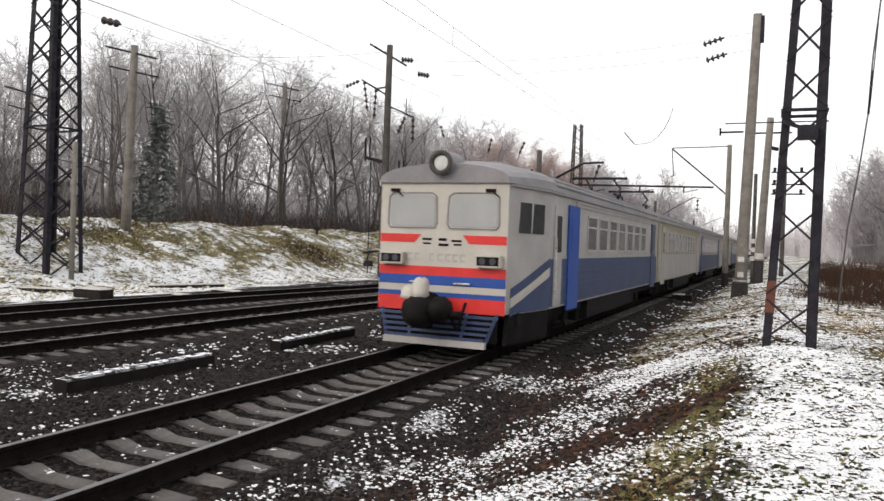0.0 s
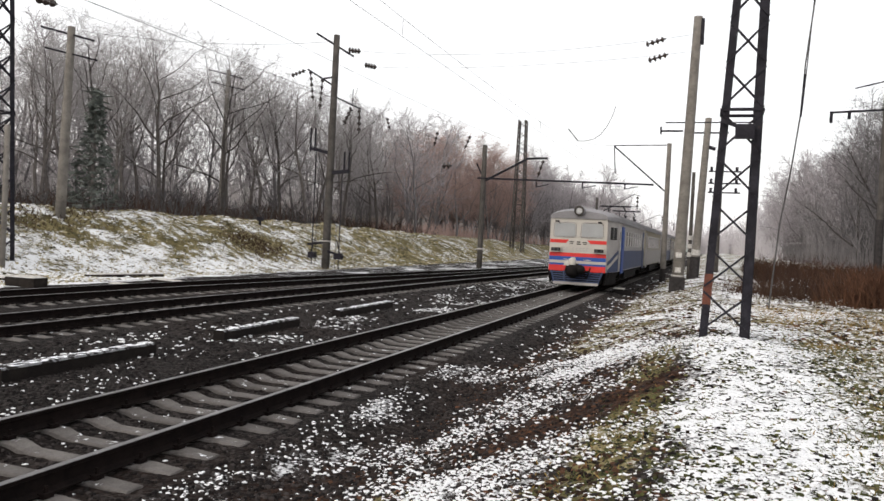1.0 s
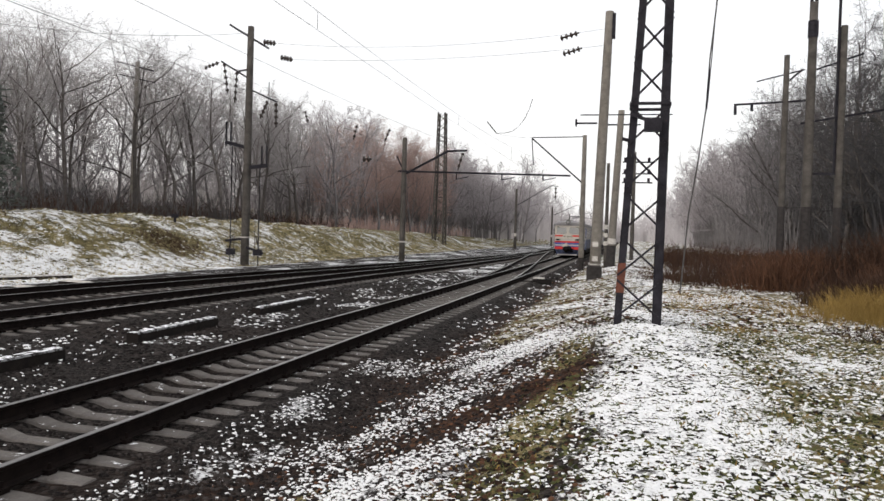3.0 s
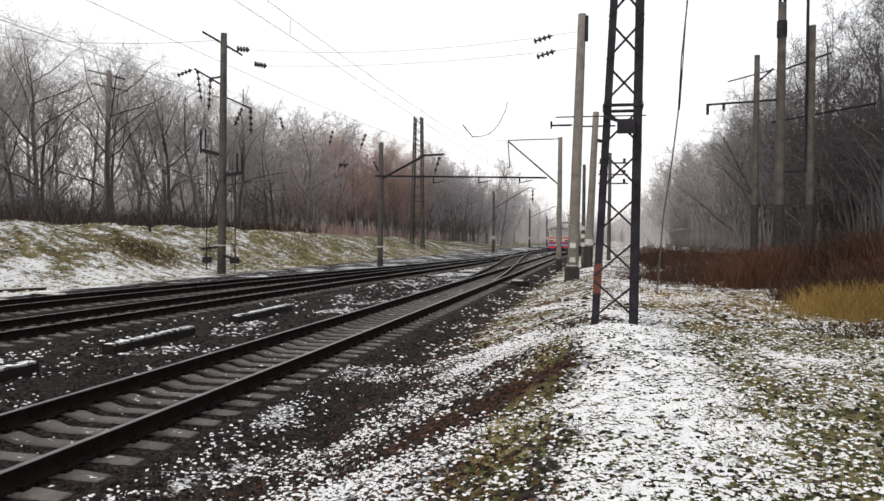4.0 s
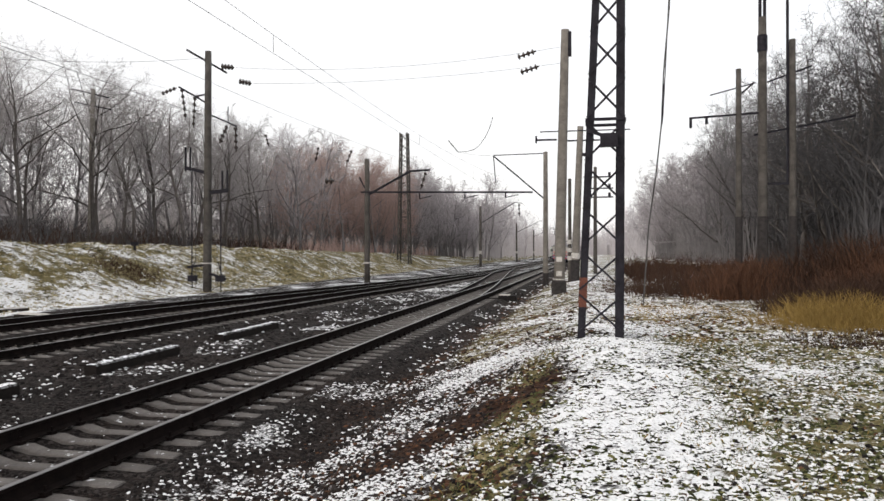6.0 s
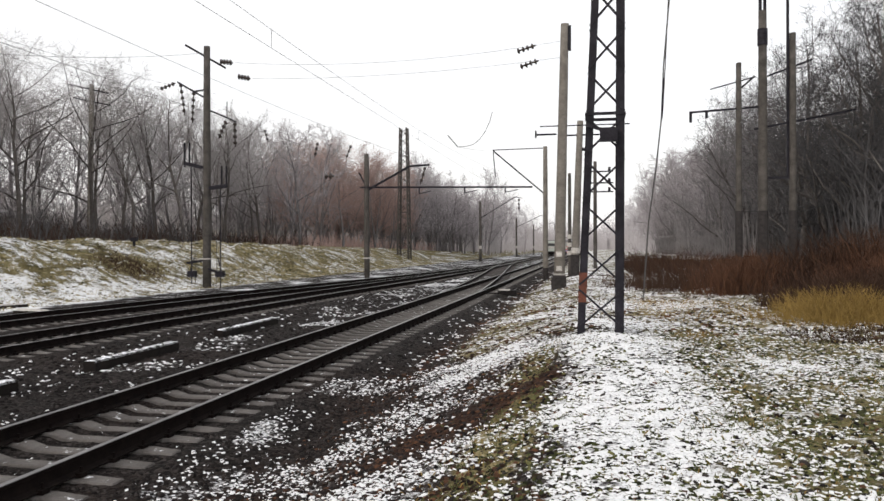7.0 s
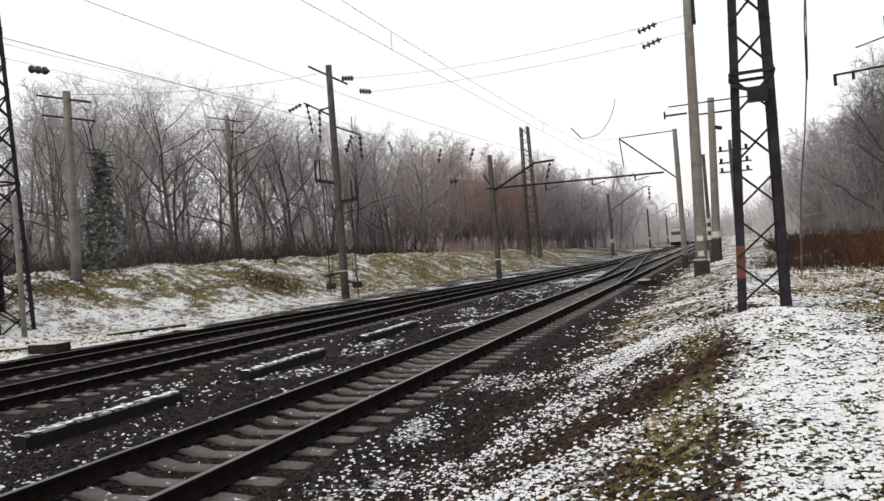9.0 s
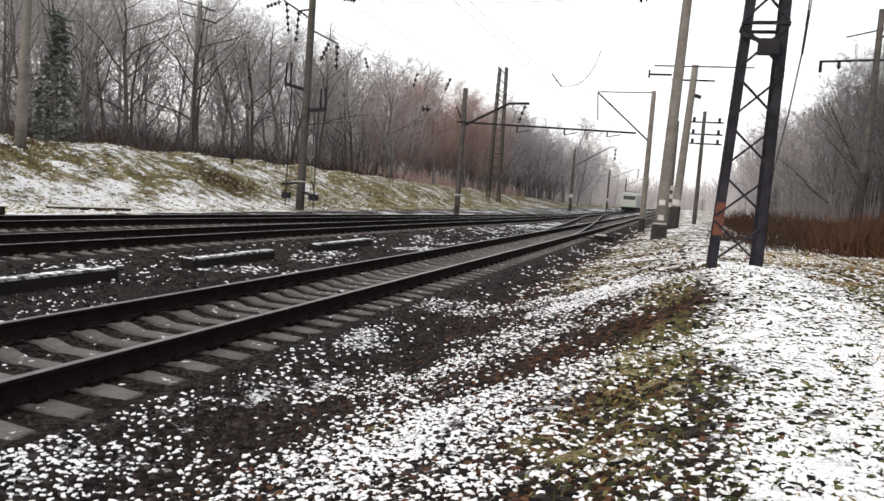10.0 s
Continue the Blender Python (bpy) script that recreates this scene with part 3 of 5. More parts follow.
def contact_mast(name, label, x, y, top, arm_to, arm_z, strut=True, mat=M_POLE, r=0.2):
    t = pole(name, label, x, y, top, r, r * 0.75, mat)
    d = 1 if arm_to > x else -1
    L = arm_to - x
    part("bracket_arm", Shape().tube([(0, 0, arm_z), (L, 0, top - 0.2)], 0.055, 6) if strut else Shape().tube([(0, 0, arm_z), (L, 0, arm_z)], 0.05, 6), M_STEEL, t)
    part("tie_rod", Shape().tube([(0, 0, top - 0.1), (L, 0, top - 0.15)], 0.035, 5), M_STEEL, t)
    part("dropper", Shape().tube([(L, 0, top - 0.2), (L - d * 0.15, 0, arm_z + 1.3)], 0.035, 5), M_STEEL, t)
    part("tarred_foot", Shape().tube([(0, 0, on_ground(x, y) - 0.1), (0, 0, on_ground(x, y) + 0.9)], r * 1.04, 10), M_TARRED, t)
    part("painted_band", Shape().tube([(0, 0, on_ground(x, y) + 1.05), (0, 0, on_ground(x, y) + 1.4)], r * 1.03, 10), M_POLE, t, "faded pale band")
    return t


mast = contact_mast("contact_mast", "grey concrete contact-wire mast with a diagonal bracket", 2.75, 54.0, 9.25, -0.9, 5.9)
part("cross_pipe", Shape().tube([(-0.9, 0, 6.45), (-13.4, 0, 6.65)], 0.07, 6), M_STEEL, mast, "long horizontal pipe across the tracks")
for px in (-2.8, -5.7, -9.0):
    part("pipe_hanger", Shape().tube([(px, 0, 6.5), (px, 0, 6.1)], 0.05, 5).tube([(px, 0, 6.1), (px + 0.9, 0, 6.3)], 0.03, 5), M_STEEL, mast)

m2 = pole("contact_mast", "brown concrete mast with a rising bracket", -10.96, 56.6, 9.4, 0.22, 0.18, M_POLEDARK)
part("bracket_arm", Shape().tube([(0, 0, 6.6), (3.4, 0, 8.4), (4.9, 0, 8.45)], 0.09, 6), M_STEEL, m2)
part("bracket_arm", Shape().tube([(-0.2, 0, 7.2), (-0.6, 0, 8.0)], 0.06, 5), M_STEEL, m2)
insulator(m2, (4.6, 0, 8.3), (4.2, 0, 7.0), 3, 0.13)
part("band", Shape().tube([(0, 0, 1.4), (0, 0, 1.5)], 0.28, 10), M_WHITE, m2)
for y_, top_, x_ in ((120, 9.5, -11.2), (174, 8.8, -10.6), (225, 8.8, -10.4)):
    m3 = pole("contact_mast", "distant concrete contact-wire mast", x_, y_, top_, 0.24, 0.18, M_POLEDARK)
    part("bracket_arm", Shape().tube([(0, 0, 6.8), (5.5, 0, top_ + 0.6), (6.5, 0, top_ + 0.4)], 0.055, 5), M_STEEL, m3)
    insulator(m3, (6.1, 0, top_ + 0.3), (6.1, 0, top_ - 1.6), 3, 0.2)
    part("painted_band", Shape().tube([(0, 0, 2.0), (0, 0, 2.5)], 0.25, 8), M_WHITE, m3)

lattice("lattice_mast", "slender lattice mast on the far bank", -18.9, 101.0, 0.6, 18.4, 1.7, 1.1, 14, 0.2, 0.08, "lattice masts", M_POLEDARK)

# the row of poles beside the near track
c1 = pole("concrete_pole", "tall grey concrete pole with a white-banded foot", 4.3, 38.0, 13.1, 0.29, 0.2, M_POLE, (0.32, 0))
g_ = on_ground(4.3, 38.0)
part("tarred_foot", Shape().loft([[(-w, -w, z), (w, -w, z), (w, w, z), (-w, w, z)] for w, z in ((0.36, g_ - 0.3), (0.35, g_ + 0.56), (0.3, g_ + 0.62))]), M_TARRED, c1, "black tarred concrete footing")
part("painted_band", Shape().tube([(0.01, 0, g_ + 0.66), (0.01, 0, g_ + 0.72)], 0.305, 12), M_WHITE, c1, "thin chipped white band")
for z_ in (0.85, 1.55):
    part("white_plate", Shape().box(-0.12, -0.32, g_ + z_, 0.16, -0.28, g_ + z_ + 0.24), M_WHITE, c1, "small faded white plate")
part("top_clamp", Shape().box(0.42, -0.12, 11.8, 0.62, 0.1, 13.0), M_STEEL, c1)
part("crossarm", Shape().bar((-0.1, 0, 7.75), (-1.1, 0, 7.75), 0.08).bar((-1.1, 0, 7.6), (-1.1, 0, 7.95), 0.08).bar((-0.9, 0, 8.15), (3.4, 0, 8.15), 0.05), M_STEEL, c1)

c2 = pole("concrete_pole", "slimmer grey concrete pole with a black foot", 4.8, 50.0, 10.3, 0.27, 0.2, M_POLE, (0.4, 0))
g_ = on_ground(4.8, 50.0)
part("tarred_foot", Shape().tube([(0.02, 0, g_ - 0.2), (0.06, 0, g_ + 1.4)], 0.29, 12), M_TARRED, c2)
part("painted_band", Shape().tube([(0.07, 0, g_ + 1.5), (0.09, 0, g_ + 1.85)], 0.28, 12), M_WHITE, c2, "chipped white band")
part("crossarm", Shape().bar((-0.9, 0, 9.4), (1.6, 0, 9.4), 0.09).bar((0.2, 0, 8.6), (0.9, 0, 8.4), 0.2), M_STEEL, c2)
c3 = pole("signal_post", "striped black and white post", 4.45, 52.5, 7.2, 0.13, 0.11, M_POLEDARK)
for z_ in (1.7, 2.25, 2.8):
    part("painted_band", Shape().tube([(0, 0, z_), (0, 0, z_ + 0.28)], 0.19, 10), M_WHITE, c3, "white band")
c4 = pole("wooden_pole", "thin dark telegraph pole with short crossarms", 6.2, 62.0, 9.0, 0.17, 0.13, M_POLEDARK)
for z_ in (6.6, 7.3, 8.2):
    part("crossarm", Shape().bar((-0.9, 0, z_), (1.4, 0, z_), 0.1).box(1.0, -0.1, z_, 1.2, 0.1, z_ + 0.35).box(-0.8, -0.1, z_, -0.6, 0.1, z_ + 0.35), M_STEEL, c4)

# poles on the rough ground to the side
for x_, y_, top_, r_, m_, lab in ((13.9, 45.0, 12.4, 0.19, M_POLEDARK, "concrete line pole with a long side arm"), (15.15, 45.0, 15.2, 0.28, M_POLEDARK, "stout dark concrete pole with a metal cap"), (16.7, 45.0, 13.9, 0.22, M_POLEDARK, "dark line pole with a slanted crossarm")):
    p_ = pole("line_pole", lab, x_, y_, top_, r_, r_ * 0.75, m_)
    part("tarred_foot", Shape().tube([(0, 0, 0.6), (0, 0, 4.2)], r_ * 1.03, 10), M_TARRED, p_)
    if top_ < 13:
        part("crossarm", Shape().bar((-1.5, 0, 11.0), (0.9, 0, 11.6), 0.06).bar((0.0, 0, 10.9), (0.8, -0.1, 11.6), 0.09), M_STEEL, p_)
        part("crossarm", Shape().bar((-2.6, 0, 9.75), (1.5, 0, 9.95), 0.1).bar((-2.55, 0, 9.2), (-2.55, 0, 9.8), 0.14).bar((-1.7, 0, 9.4), (-1.7, 0, 9.8), 0.14), M_STEEL, p_)
    elif top_ > 15:
        part("metal_cap", Shape().tube([(0, 0, 13.3), (0, 0, 14.2)], r_ * 0.95, 10).tube([(-0.12, 0, 14.0), (-0.12, 0, 17.5)], 0.09, 6).tube([(0.12, 0, 14.0), (0.12, 0, 17.5)], 0.09, 6), M_STEEL, p_)
        part("side_conduit", Shape().tube([(1.3, 0, 6.0), (1.3, 0, 17.5)], 0.08, 6).bar((0, 0, 6.0), (1.4, 0, 6.0), 0.12), M_STEEL, p_)
    else:
        part("crossarm", Shape().bar((-1.3, 0, 11.6), (1.0, 0, 12.4), 0.09).bar((-2.0, 0, 8.7), (3.2, 0, 9.6), 0.1), M_STEEL, p_)

# poles along the crest of the bank
for x_, y_, top_, lab in ((-23.0, 28.0, 11.1, "grey concrete pole with crossarms on the bank"), (-30.1, 28.0, 9.5, "pale concrete pole among the trees"), (-31.0, 51.5, 14.5, "grey concrete pole among bare trees")):
    p_ = pole("bank_pole", lab, x_, y_, top_, 0.24, 0.17, M_POLE, (0.25, 0))
    part("crossarm", Shape().bar((-1.6, 0, top_ + 0.1), (1.6, 0, top_ - 0.7), 0.09).bar((-1.3, 0, top_ - 0.9), (1.8, 0, top_ - 1.6), 0.08), M_STEEL, p_)
    if x_ > -25:
        insulator(p_, (-1.9, 0, top_ + 1.4), (-0.7, 0, top_ + 1.1), 3, 0.2)


# ---- wires ----
def wire(name, label, a, b, sag, r=0.012, n=24):
    a, b = Vector(a), Vector(b)
    pts = [a.lerp(b, i / n) - Vector((0, 0, 4 * sag * (i / n) * (1 - i / n))) for i in range(n + 1)]
    return tagged(part(name, Shape().tube(pts, r, 4), M_WIRE), label, "wire", "overhead wires")


for yy0, yy1 in ((-12, 54), (54, 120), (120, 250)):
    wire("contact_wire", "thin dark contact wire above the near track", (-0.35, yy0, 6.2), (-0.35, yy1, 6.2), 0.02, 0.005)
    wire("catenary_wire", "sagging carrier wire above the near track", (-0.35, yy0, 7.6), (-0.35, yy1, 7.6), 1.1, 0.005)
    wire("contact_wire", "thin dark contact wire above the second track", (-5.8, yy0, 6.3), (-5.0, yy1, 6.3), 0.02, 0.006)
    wire("catenary_wire", "sagging carrier wire above the second track", (-6.0, yy0, 8.4), (-5.0, yy1, 8.2), 0.9, 0.006)
    for f_ in (0.2, 0.4, 0.6, 0.8):
        y_ = yy0 + (yy1 - yy0) * f_
        wire("dropper_wire", "short dropper between contact and carrier wire", (-0.35, y_, 6.2), (-0.35, y_, 7.6 - 4.4 * f_ * (1 - f_)), 0.0, 0.005, 1)
wire("line_wire", "thin wire along the bank", (-11.5, -10, 9.5), (-15.0, 40.6, 11.0), 1.2, 0.005)
wire("line_wire", "thin wire along the bank", (-11.0, -10, 9.0), (-13.2, 40.6, 9.5), 1.0, 0.005)
wire("line_wire", "thin wire along the bank", (-23.0, 28, 11.0), (-15.7, 40.6, 13.4), 0.4, 0.009)
wire("line_wire", "thin wire from the anchor pole over the tracks", (-13.95, 40.6, 12.75), (4.6, 38.0, 12.3), 0.5, 0.007)
wire("line_wire", "thin wire from the anchor pole over the tracks", (-12.9, 40.6, 11.8), (4.6, 38.0, 11.5), 0.3, 0.007)


def hung_insulator(a, b, discs, r):
    t = thing("hanging_insulator", "insulator string in an overhead wire", "insulator", "hanging insulators")
    insulator(t, a, b, discs, r)


hung_insulator((2.3, 38.0, 11.88), (3.2, 38.0, 12.14), 4, 0.15)
hung_insulator((2.45, 38.0, 11.12), (3.35, 38.0, 11.39), 4, 0.15)
hung_insulator((-18.97, 56, 11.4), (-18.7, 56, 10.5), 3, 0.13)
hung_insulator((-14.65, 56, 10.3), (-14.9, 56, 9.2), 3, 0.12)
hung_insulator((-12.0, 56, 10.0), (-12.4, 56, 9.0), 3, 0.12)
hung_insulator((-14.1, 56, 7.72), (-13.4, 56, 7.72), 2, 0.26)
loop = [(-4.1, 54, 10.2), (-3.42, 54, 9.4), (-2.8, 54, 9.42), (-2.29, 54, 9.55), (-1.9, 54, 9.85), (-1.48, 54, 10.4), (-1.15, 54, 11.1), (-0.95, 54, 11.8)]
tagged(part("wire_loop", Shape().tube(loop, 0.022, 5).bar((-4.15, 54, 10.25), (-3.42, 54, 9.38), 0.07), M_WIRE), "loose hanging loop of wire above the track", "wire", "overhead wires")
for a_, b_ in (((-18.97, 56, 11.4), (-17.4, 40.6, 11.75)), ((-18.7, 56, 10.5), (-18.9, 101, 14.5)), ((-14.65, 56, 10.3), (-13.2, 40.6, 9.45)), ((-14.65, 56, 10.3), (-12.0, 56, 10.0)), ((-12.0, 56, 10.0), (-10.96, 56.6, 9.3)), ((-13.4, 56, 7.72), (-10.96, 56.6, 7.4)), ((-14.1, 56, 7.72), (-15.6, 40.6, 7.2)), ((-3.42, 54, 9.4), (-0.9, 54, 9.1))):
    wire("stay_wire", "hair-thin stay wire between poles", a_, b_, 0.1, 0.006, 8)
down = thing("hanging_cable", "slack dark cable hanging beside the tower", "cable", "overhead wires")
part("cable", Shape().tube([(8.25, 24, 13.5), (8.14, 24, 9.6), (7.97, 24, 7.6), (7.92, 24, 6.2), (7.75, 24, 4.6), (7.53, 24, 3.0), (7.36, 24, 0.5)], 0.022, 5).tube([(8.3, 24, 13.5), (8.02, 24, 7.6), (7.95, 24, 6.3)], 0.015, 4), M_WIRE, down)
part("splice", Shape().tube([(7.97, 24, 7.3), (7.92, 24, 6.1)], 0.033, 6), M_STEEL, down)


# ---- trees ----
def grow_tree(seed, tall, fine_twigs=True, spread=42, fork=0.3, thin=0.013):
    """A bare tree: tapered stem and rising limbs in one mesh, fine branches and twigs in another."""
    rr = random.Random(seed)
    wood, fine = Shape(), Shape()
    steps = (7, 5, 3, 1, 1)
    wander = (0.08, 0.2, 0.22, 0.2, 0.2)
    rise = (0.03, 0.1, 0.06, 0.02, 0.0)

    def branch(p, d, length, r, level):
        n = steps[level]
        path, rad, dirs = [p], [r], [d]
        for i in range(n):
            d = (d + Vector((rr.gauss(0, 1), rr.gauss(0, 1), rr.gauss(0, 0.7))) * wander[level] + Vector((0, 0, rise[level]))).normalized()
            p = p + d * length / n
            path.append(p)
            dirs.append(d)
            rad.append(r * (1 - (0.8 if level == 0 else 0.66) * (i + 1) / n))
        if level < 3:
            (wood if level < 2 else fine).tube(path, rad, (7, 4, 3)[level], False)
        else:
            a = d.orthogonal().normalized()
            b = d.cross(a)
            fine.add([path[0] + r * a, path[0] - r * (0.5 * a + 0.87 * b), path[0] - r * (0.5 * a - 0.87 * b), path[1]], [(0, 1, 3), (1, 2, 3), (2, 0, 3)])
        if level >= (4 if fine_twigs else 3):
            return
        count = (rr.randint(10, 13), rr.randint(7, 9), rr.randint(7, 9), 3)[level]
        turn = rr.uniform(0, 6.28)
        for k in range(count):
            lo = fork if level == 0 else 0.15
            u = lo + (1 - lo) * ((k + rr.uniform(0.1, 1.0)) / count)
            u = min(u, 0.995)
            i = min(int(u * n), n - 1)
            q = path[i].lerp(path[i + 1], u * n - i)
            turn += 2.4 + rr.gauss(0, 0.5)
            a = dirs[i + 1].orthogonal().normalized()
            side = (a * math.cos(turn) + dirs[i + 1].cross(a) * math.sin(turn)).normalized()
            open_ = math.radians(spread * rr.uniform(0.7, 1.25) * (1.0 if level < 2 else 1.15))
            nd = (dirs[i + 1] * math.cos(open_) + side * math.sin(open_) + Vector((0, 0, 0.08))).normalized()
            if level == 0:
                ln = tall * 0.52 * (1.05 - 0.62 * (u - fork) / (1 - fork)) * rr.uniform(0.7, 1.1)
            else:
                ln = length * rr.uniform(0.36, 0.66) * (1.15 - 0.45 * u)
            branch(q, nd, ln, max(rad[i] * (0.52 if level == 0 else 0.5), thin), level + 1)
    branch(Vector((0, 0, -0.3)), Vector((rr.gauss(0, 0.05), rr.gauss(0, 0.05), 1)), tall * 0.93, tall * 0.0135, 0)
    return wood, fine


def make_tree(name, seed, tall, label, fine_twigs=True, spread=42, fork=0.3, twig_mat=None, bark=None, thin=0.011):
    w, f = grow_tree(seed, tall, fine_twigs, spread, fork, thin)
    t = thing(name, label, "tree", "bare winter trees")
    part("trunk", w, bark or M_BARK, t, smooth=True)
    part("crown", f, twig_mat or M_TWIG, t, "bare branches and twigs", smooth=True)
    return t


KINDS = [make_tree("bare_tree", 11 + i, 12.5 + 0.4 * i, "bare grey deciduous tree with twigs lightened for haze", True, 40 + 6 * (i % 3), 0.26 + 0.07 * (i % 3)) for i in range(7)]
RUSSETS = [make_tree("russet_tree", 41 + i, 12.5 + i, "bare tree with russet-brown twigs", True, 48, 0.12, M_RUSSET, M_HAZEBARK, 0.016) for i in range(2)]
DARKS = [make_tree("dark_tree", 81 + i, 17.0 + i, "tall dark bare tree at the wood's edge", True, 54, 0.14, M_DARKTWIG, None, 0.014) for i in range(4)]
# Middle step of the haze painted into the right-hand wood.
GREYS = [make_tree("grey_tree", 91 + i, 16.5 + i, "tall bare tree greyed for haze", True, 50, 0.12, M_GREYTWIG, M_BARK, 0.018) for i in range(2)]
# Distant kinds, their colours paled to paint haze.
HAZED = [make_tree("rimed_tree", 61 + i, 13.5 + i, "bare tree in the distance, paled for haze", False, 50, 0.08, M_HAZE, M_HAZEBARK, 0.03) for i in range(3)]
WHITES = [make_tree("rimed_tree", 65 + i, 14.5 + i, "bare tree far off, whitened for haze", False, 50, 0.08, M_FARHAZE, M_HAZE, 0.04) for i in range(2)]
rr_ = random.Random(5)
spots = []
for i in range(4000):
    if len(spots) >= 150:
        break
    y = rr_.uniform(6, 150)
    edge = -35.0 + 5.0 * ss(24, 36, y) + 5.5 * ss(40, 85, y)
    x = edge - 22 * rr_.random() ** 1.5
    if all((x - a) ** 2 + (y - b) ** 2 > 2.3 ** 2 for a, b, *_ in spots):
        spots.append((x, y, x > edge - 8))
used = set()


def plant(kind, x, y, k):
    m = pose(x, y, on_ground(x, y), rr_.uniform(-3, 3), rr_.uniform(-3, 3), rr_.uniform(0, 360)) @ Matrix.Diagonal((k, k, k, 1))
    if kind not in used:
        used.add(kind)
        kind.matrix_basis = m
        return kind
    c = copy_thing(kind, m)
    c.scale = (k, k, k)
    return c


for x, y, front in spots:
    russet = 92 < y < 132 and x > -36
    grown = rr_.uniform(0.56, 0.72) + 0.24 * float(ss(30, 46, y)) + 0.04 * float(ss(50, 70, y)) + 0.08 * float(ss(82, 105, y))
    # Paler kinds stand further back, so colour gives the haze.
    kinds = RUSSETS if russet else KINDS if front and y < 78 else HAZED
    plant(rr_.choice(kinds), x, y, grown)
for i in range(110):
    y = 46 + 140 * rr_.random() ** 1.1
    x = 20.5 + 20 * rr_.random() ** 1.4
    plant(rr_.choice(DARKS if y < 66 else GREYS if y < 96 else HAZED), x, y, rr_.uniform(0.82, 1.05) * (1.25 if y >= 105 else 0.88 if y < 76 else 1.0))
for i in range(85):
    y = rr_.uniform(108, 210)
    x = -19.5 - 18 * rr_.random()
    plant(rr_.choice(RUSSETS if y < 125 else HAZED if y < 190 else WHITES), x, y, rr_.uniform(0.75, 1.0))
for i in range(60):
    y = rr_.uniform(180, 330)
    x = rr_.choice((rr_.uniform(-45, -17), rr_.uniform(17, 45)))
    plant(rr_.choice(HAZED if y < 230 else WHITES), x, y, rr_.uniform(1.0, 1.35))


def spruce(x, y, tall):
    t = thing("spruce", "dark young spruce among bare trees", "tree", "", at=pose(x, y, on_ground(x, y)))
    part("trunk", Shape().tube([(0, 0, -0.2), (0, 0, tall)], [0.13, 0.02], 6), M_BARK, t)
    s, rr = Shape(), random.Random(8)
    for i in range(520):
        z = tall * (0.08 + 0.9 * rr.random() ** 1.2)
        reach = 0.24 * (tall - z) * rr.uniform(0.3, 1.0) + 0.1
        a = rr.uniform(0, 6.283)
        d = Vector((math.cos(a), math.sin(a), -0.25))
        p = Vector((0, 0, z)) + d * reach
        for k in range(3):
            q = p + Vector((rr.gauss(0, 0.2), rr.gauss(0, 0.2), rr.gauss(-0.1, 0.1)))
            w = Vector((rr.gauss(0, 0.07), rr.gauss(0, 0.07), 0.05))
            s.add([p - w, p + w, q], [(0, 1, 2)])
    part("crown", s, M_NEEDLE, t)


spruce(-24.5, 31.5, 6.5)


def thicket(name, label, mat, count, region, tall, seed, lean=0.35, r=0.012, uneven=1.0):
    """Thin stems crowded over a region."""
    s, rr = Shape(), random.Random(seed)
    for i in range(count):
        x, y = region(rr)
        z = on_ground(x, y)
        clump = 0.8 + uneven * (0.4 * float(lumps(0.35, x, y)) + 0.25 * float(lumps(1.0, x, y)))
        h = tall * rr.uniform(0.45, 1.1) * max(0.35, clump)
        d = Vector((rr.gauss(0, lean), rr.gauss(0, lean), 1))
        p = Vector((x, y, z - 0.05))
        q = p + d * h * 0.55
        e = q + (d + Vector((rr.gauss(0, 0.4), rr.gauss(0, 0.4), 0))) * h * 0.45
        s.tube([p, q, e], [r, r * 0.75, r * 0.3], 3, False)
        for k in range(4):
            b = p.lerp(q, rr.uniform(0.4, 1.0)) if k < 2 else q.lerp(e, rr.uniform(0, 0.8))
            tip = b + Vector((rr.gauss(0, 0.45), rr.gauss(0, 0.45), rr.uniform(0.2, 0.7))) * h * 0.35
            w = Vector((rr.gauss(0, 1), rr.gauss(0, 1), 0)).normalized() * r * 0.6
            s.add([b - w, b + w, tip], [(0, 1, 2)])
    return tagged(part(name, s, mat), label, "undergrowth", kind="stuff")


def shrub_spot(r):
    while True:
        x, y = 8.3 + 20 * r.random() ** 1.2, 21 + 50 * r.random()
        if y < 25 + 4.5 * max(0.0, 12.5 - x):
            continue
        near = max(0.0, 1.0 - (y - 21) / 16)
        if float(lumps(0.35, x, y)) * 0.6 + float(lumps(1.0, x, y)) * 0.6 > -0.9 + 1.25 * near:
            return x, y


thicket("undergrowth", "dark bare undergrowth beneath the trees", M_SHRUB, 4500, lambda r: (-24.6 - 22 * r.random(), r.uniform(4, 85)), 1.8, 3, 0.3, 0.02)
# Far undergrowth takes the paled russet, haze put into its colour.
thicket("undergrowth", "far undergrowth beneath the trees, paled for haze", M_RUSSET, 2500, lambda r: (-24.0 - 20 * r.random(), r.uniform(80, 150)), 2.2, 34, 0.3, 0.03)
thicket("undergrowth", "grey-brown saplings beneath the trees", M_DARKTWIG, 5000, lambda r: (-25.5 - 22 * r.random(), r.uniform(4, 70)), 2.4, 33, 0.22, 0.02)
thicket("young_wood", "crowded grey stems deep in the wood", M_TWIG, 5000, lambda r: (r.uniform(-75, -38), r.uniform(0, 170)), 7.0, 13, 0.1, 0.035)
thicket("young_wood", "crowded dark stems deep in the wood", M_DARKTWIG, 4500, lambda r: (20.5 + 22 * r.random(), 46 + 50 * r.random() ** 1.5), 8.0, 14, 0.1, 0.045)
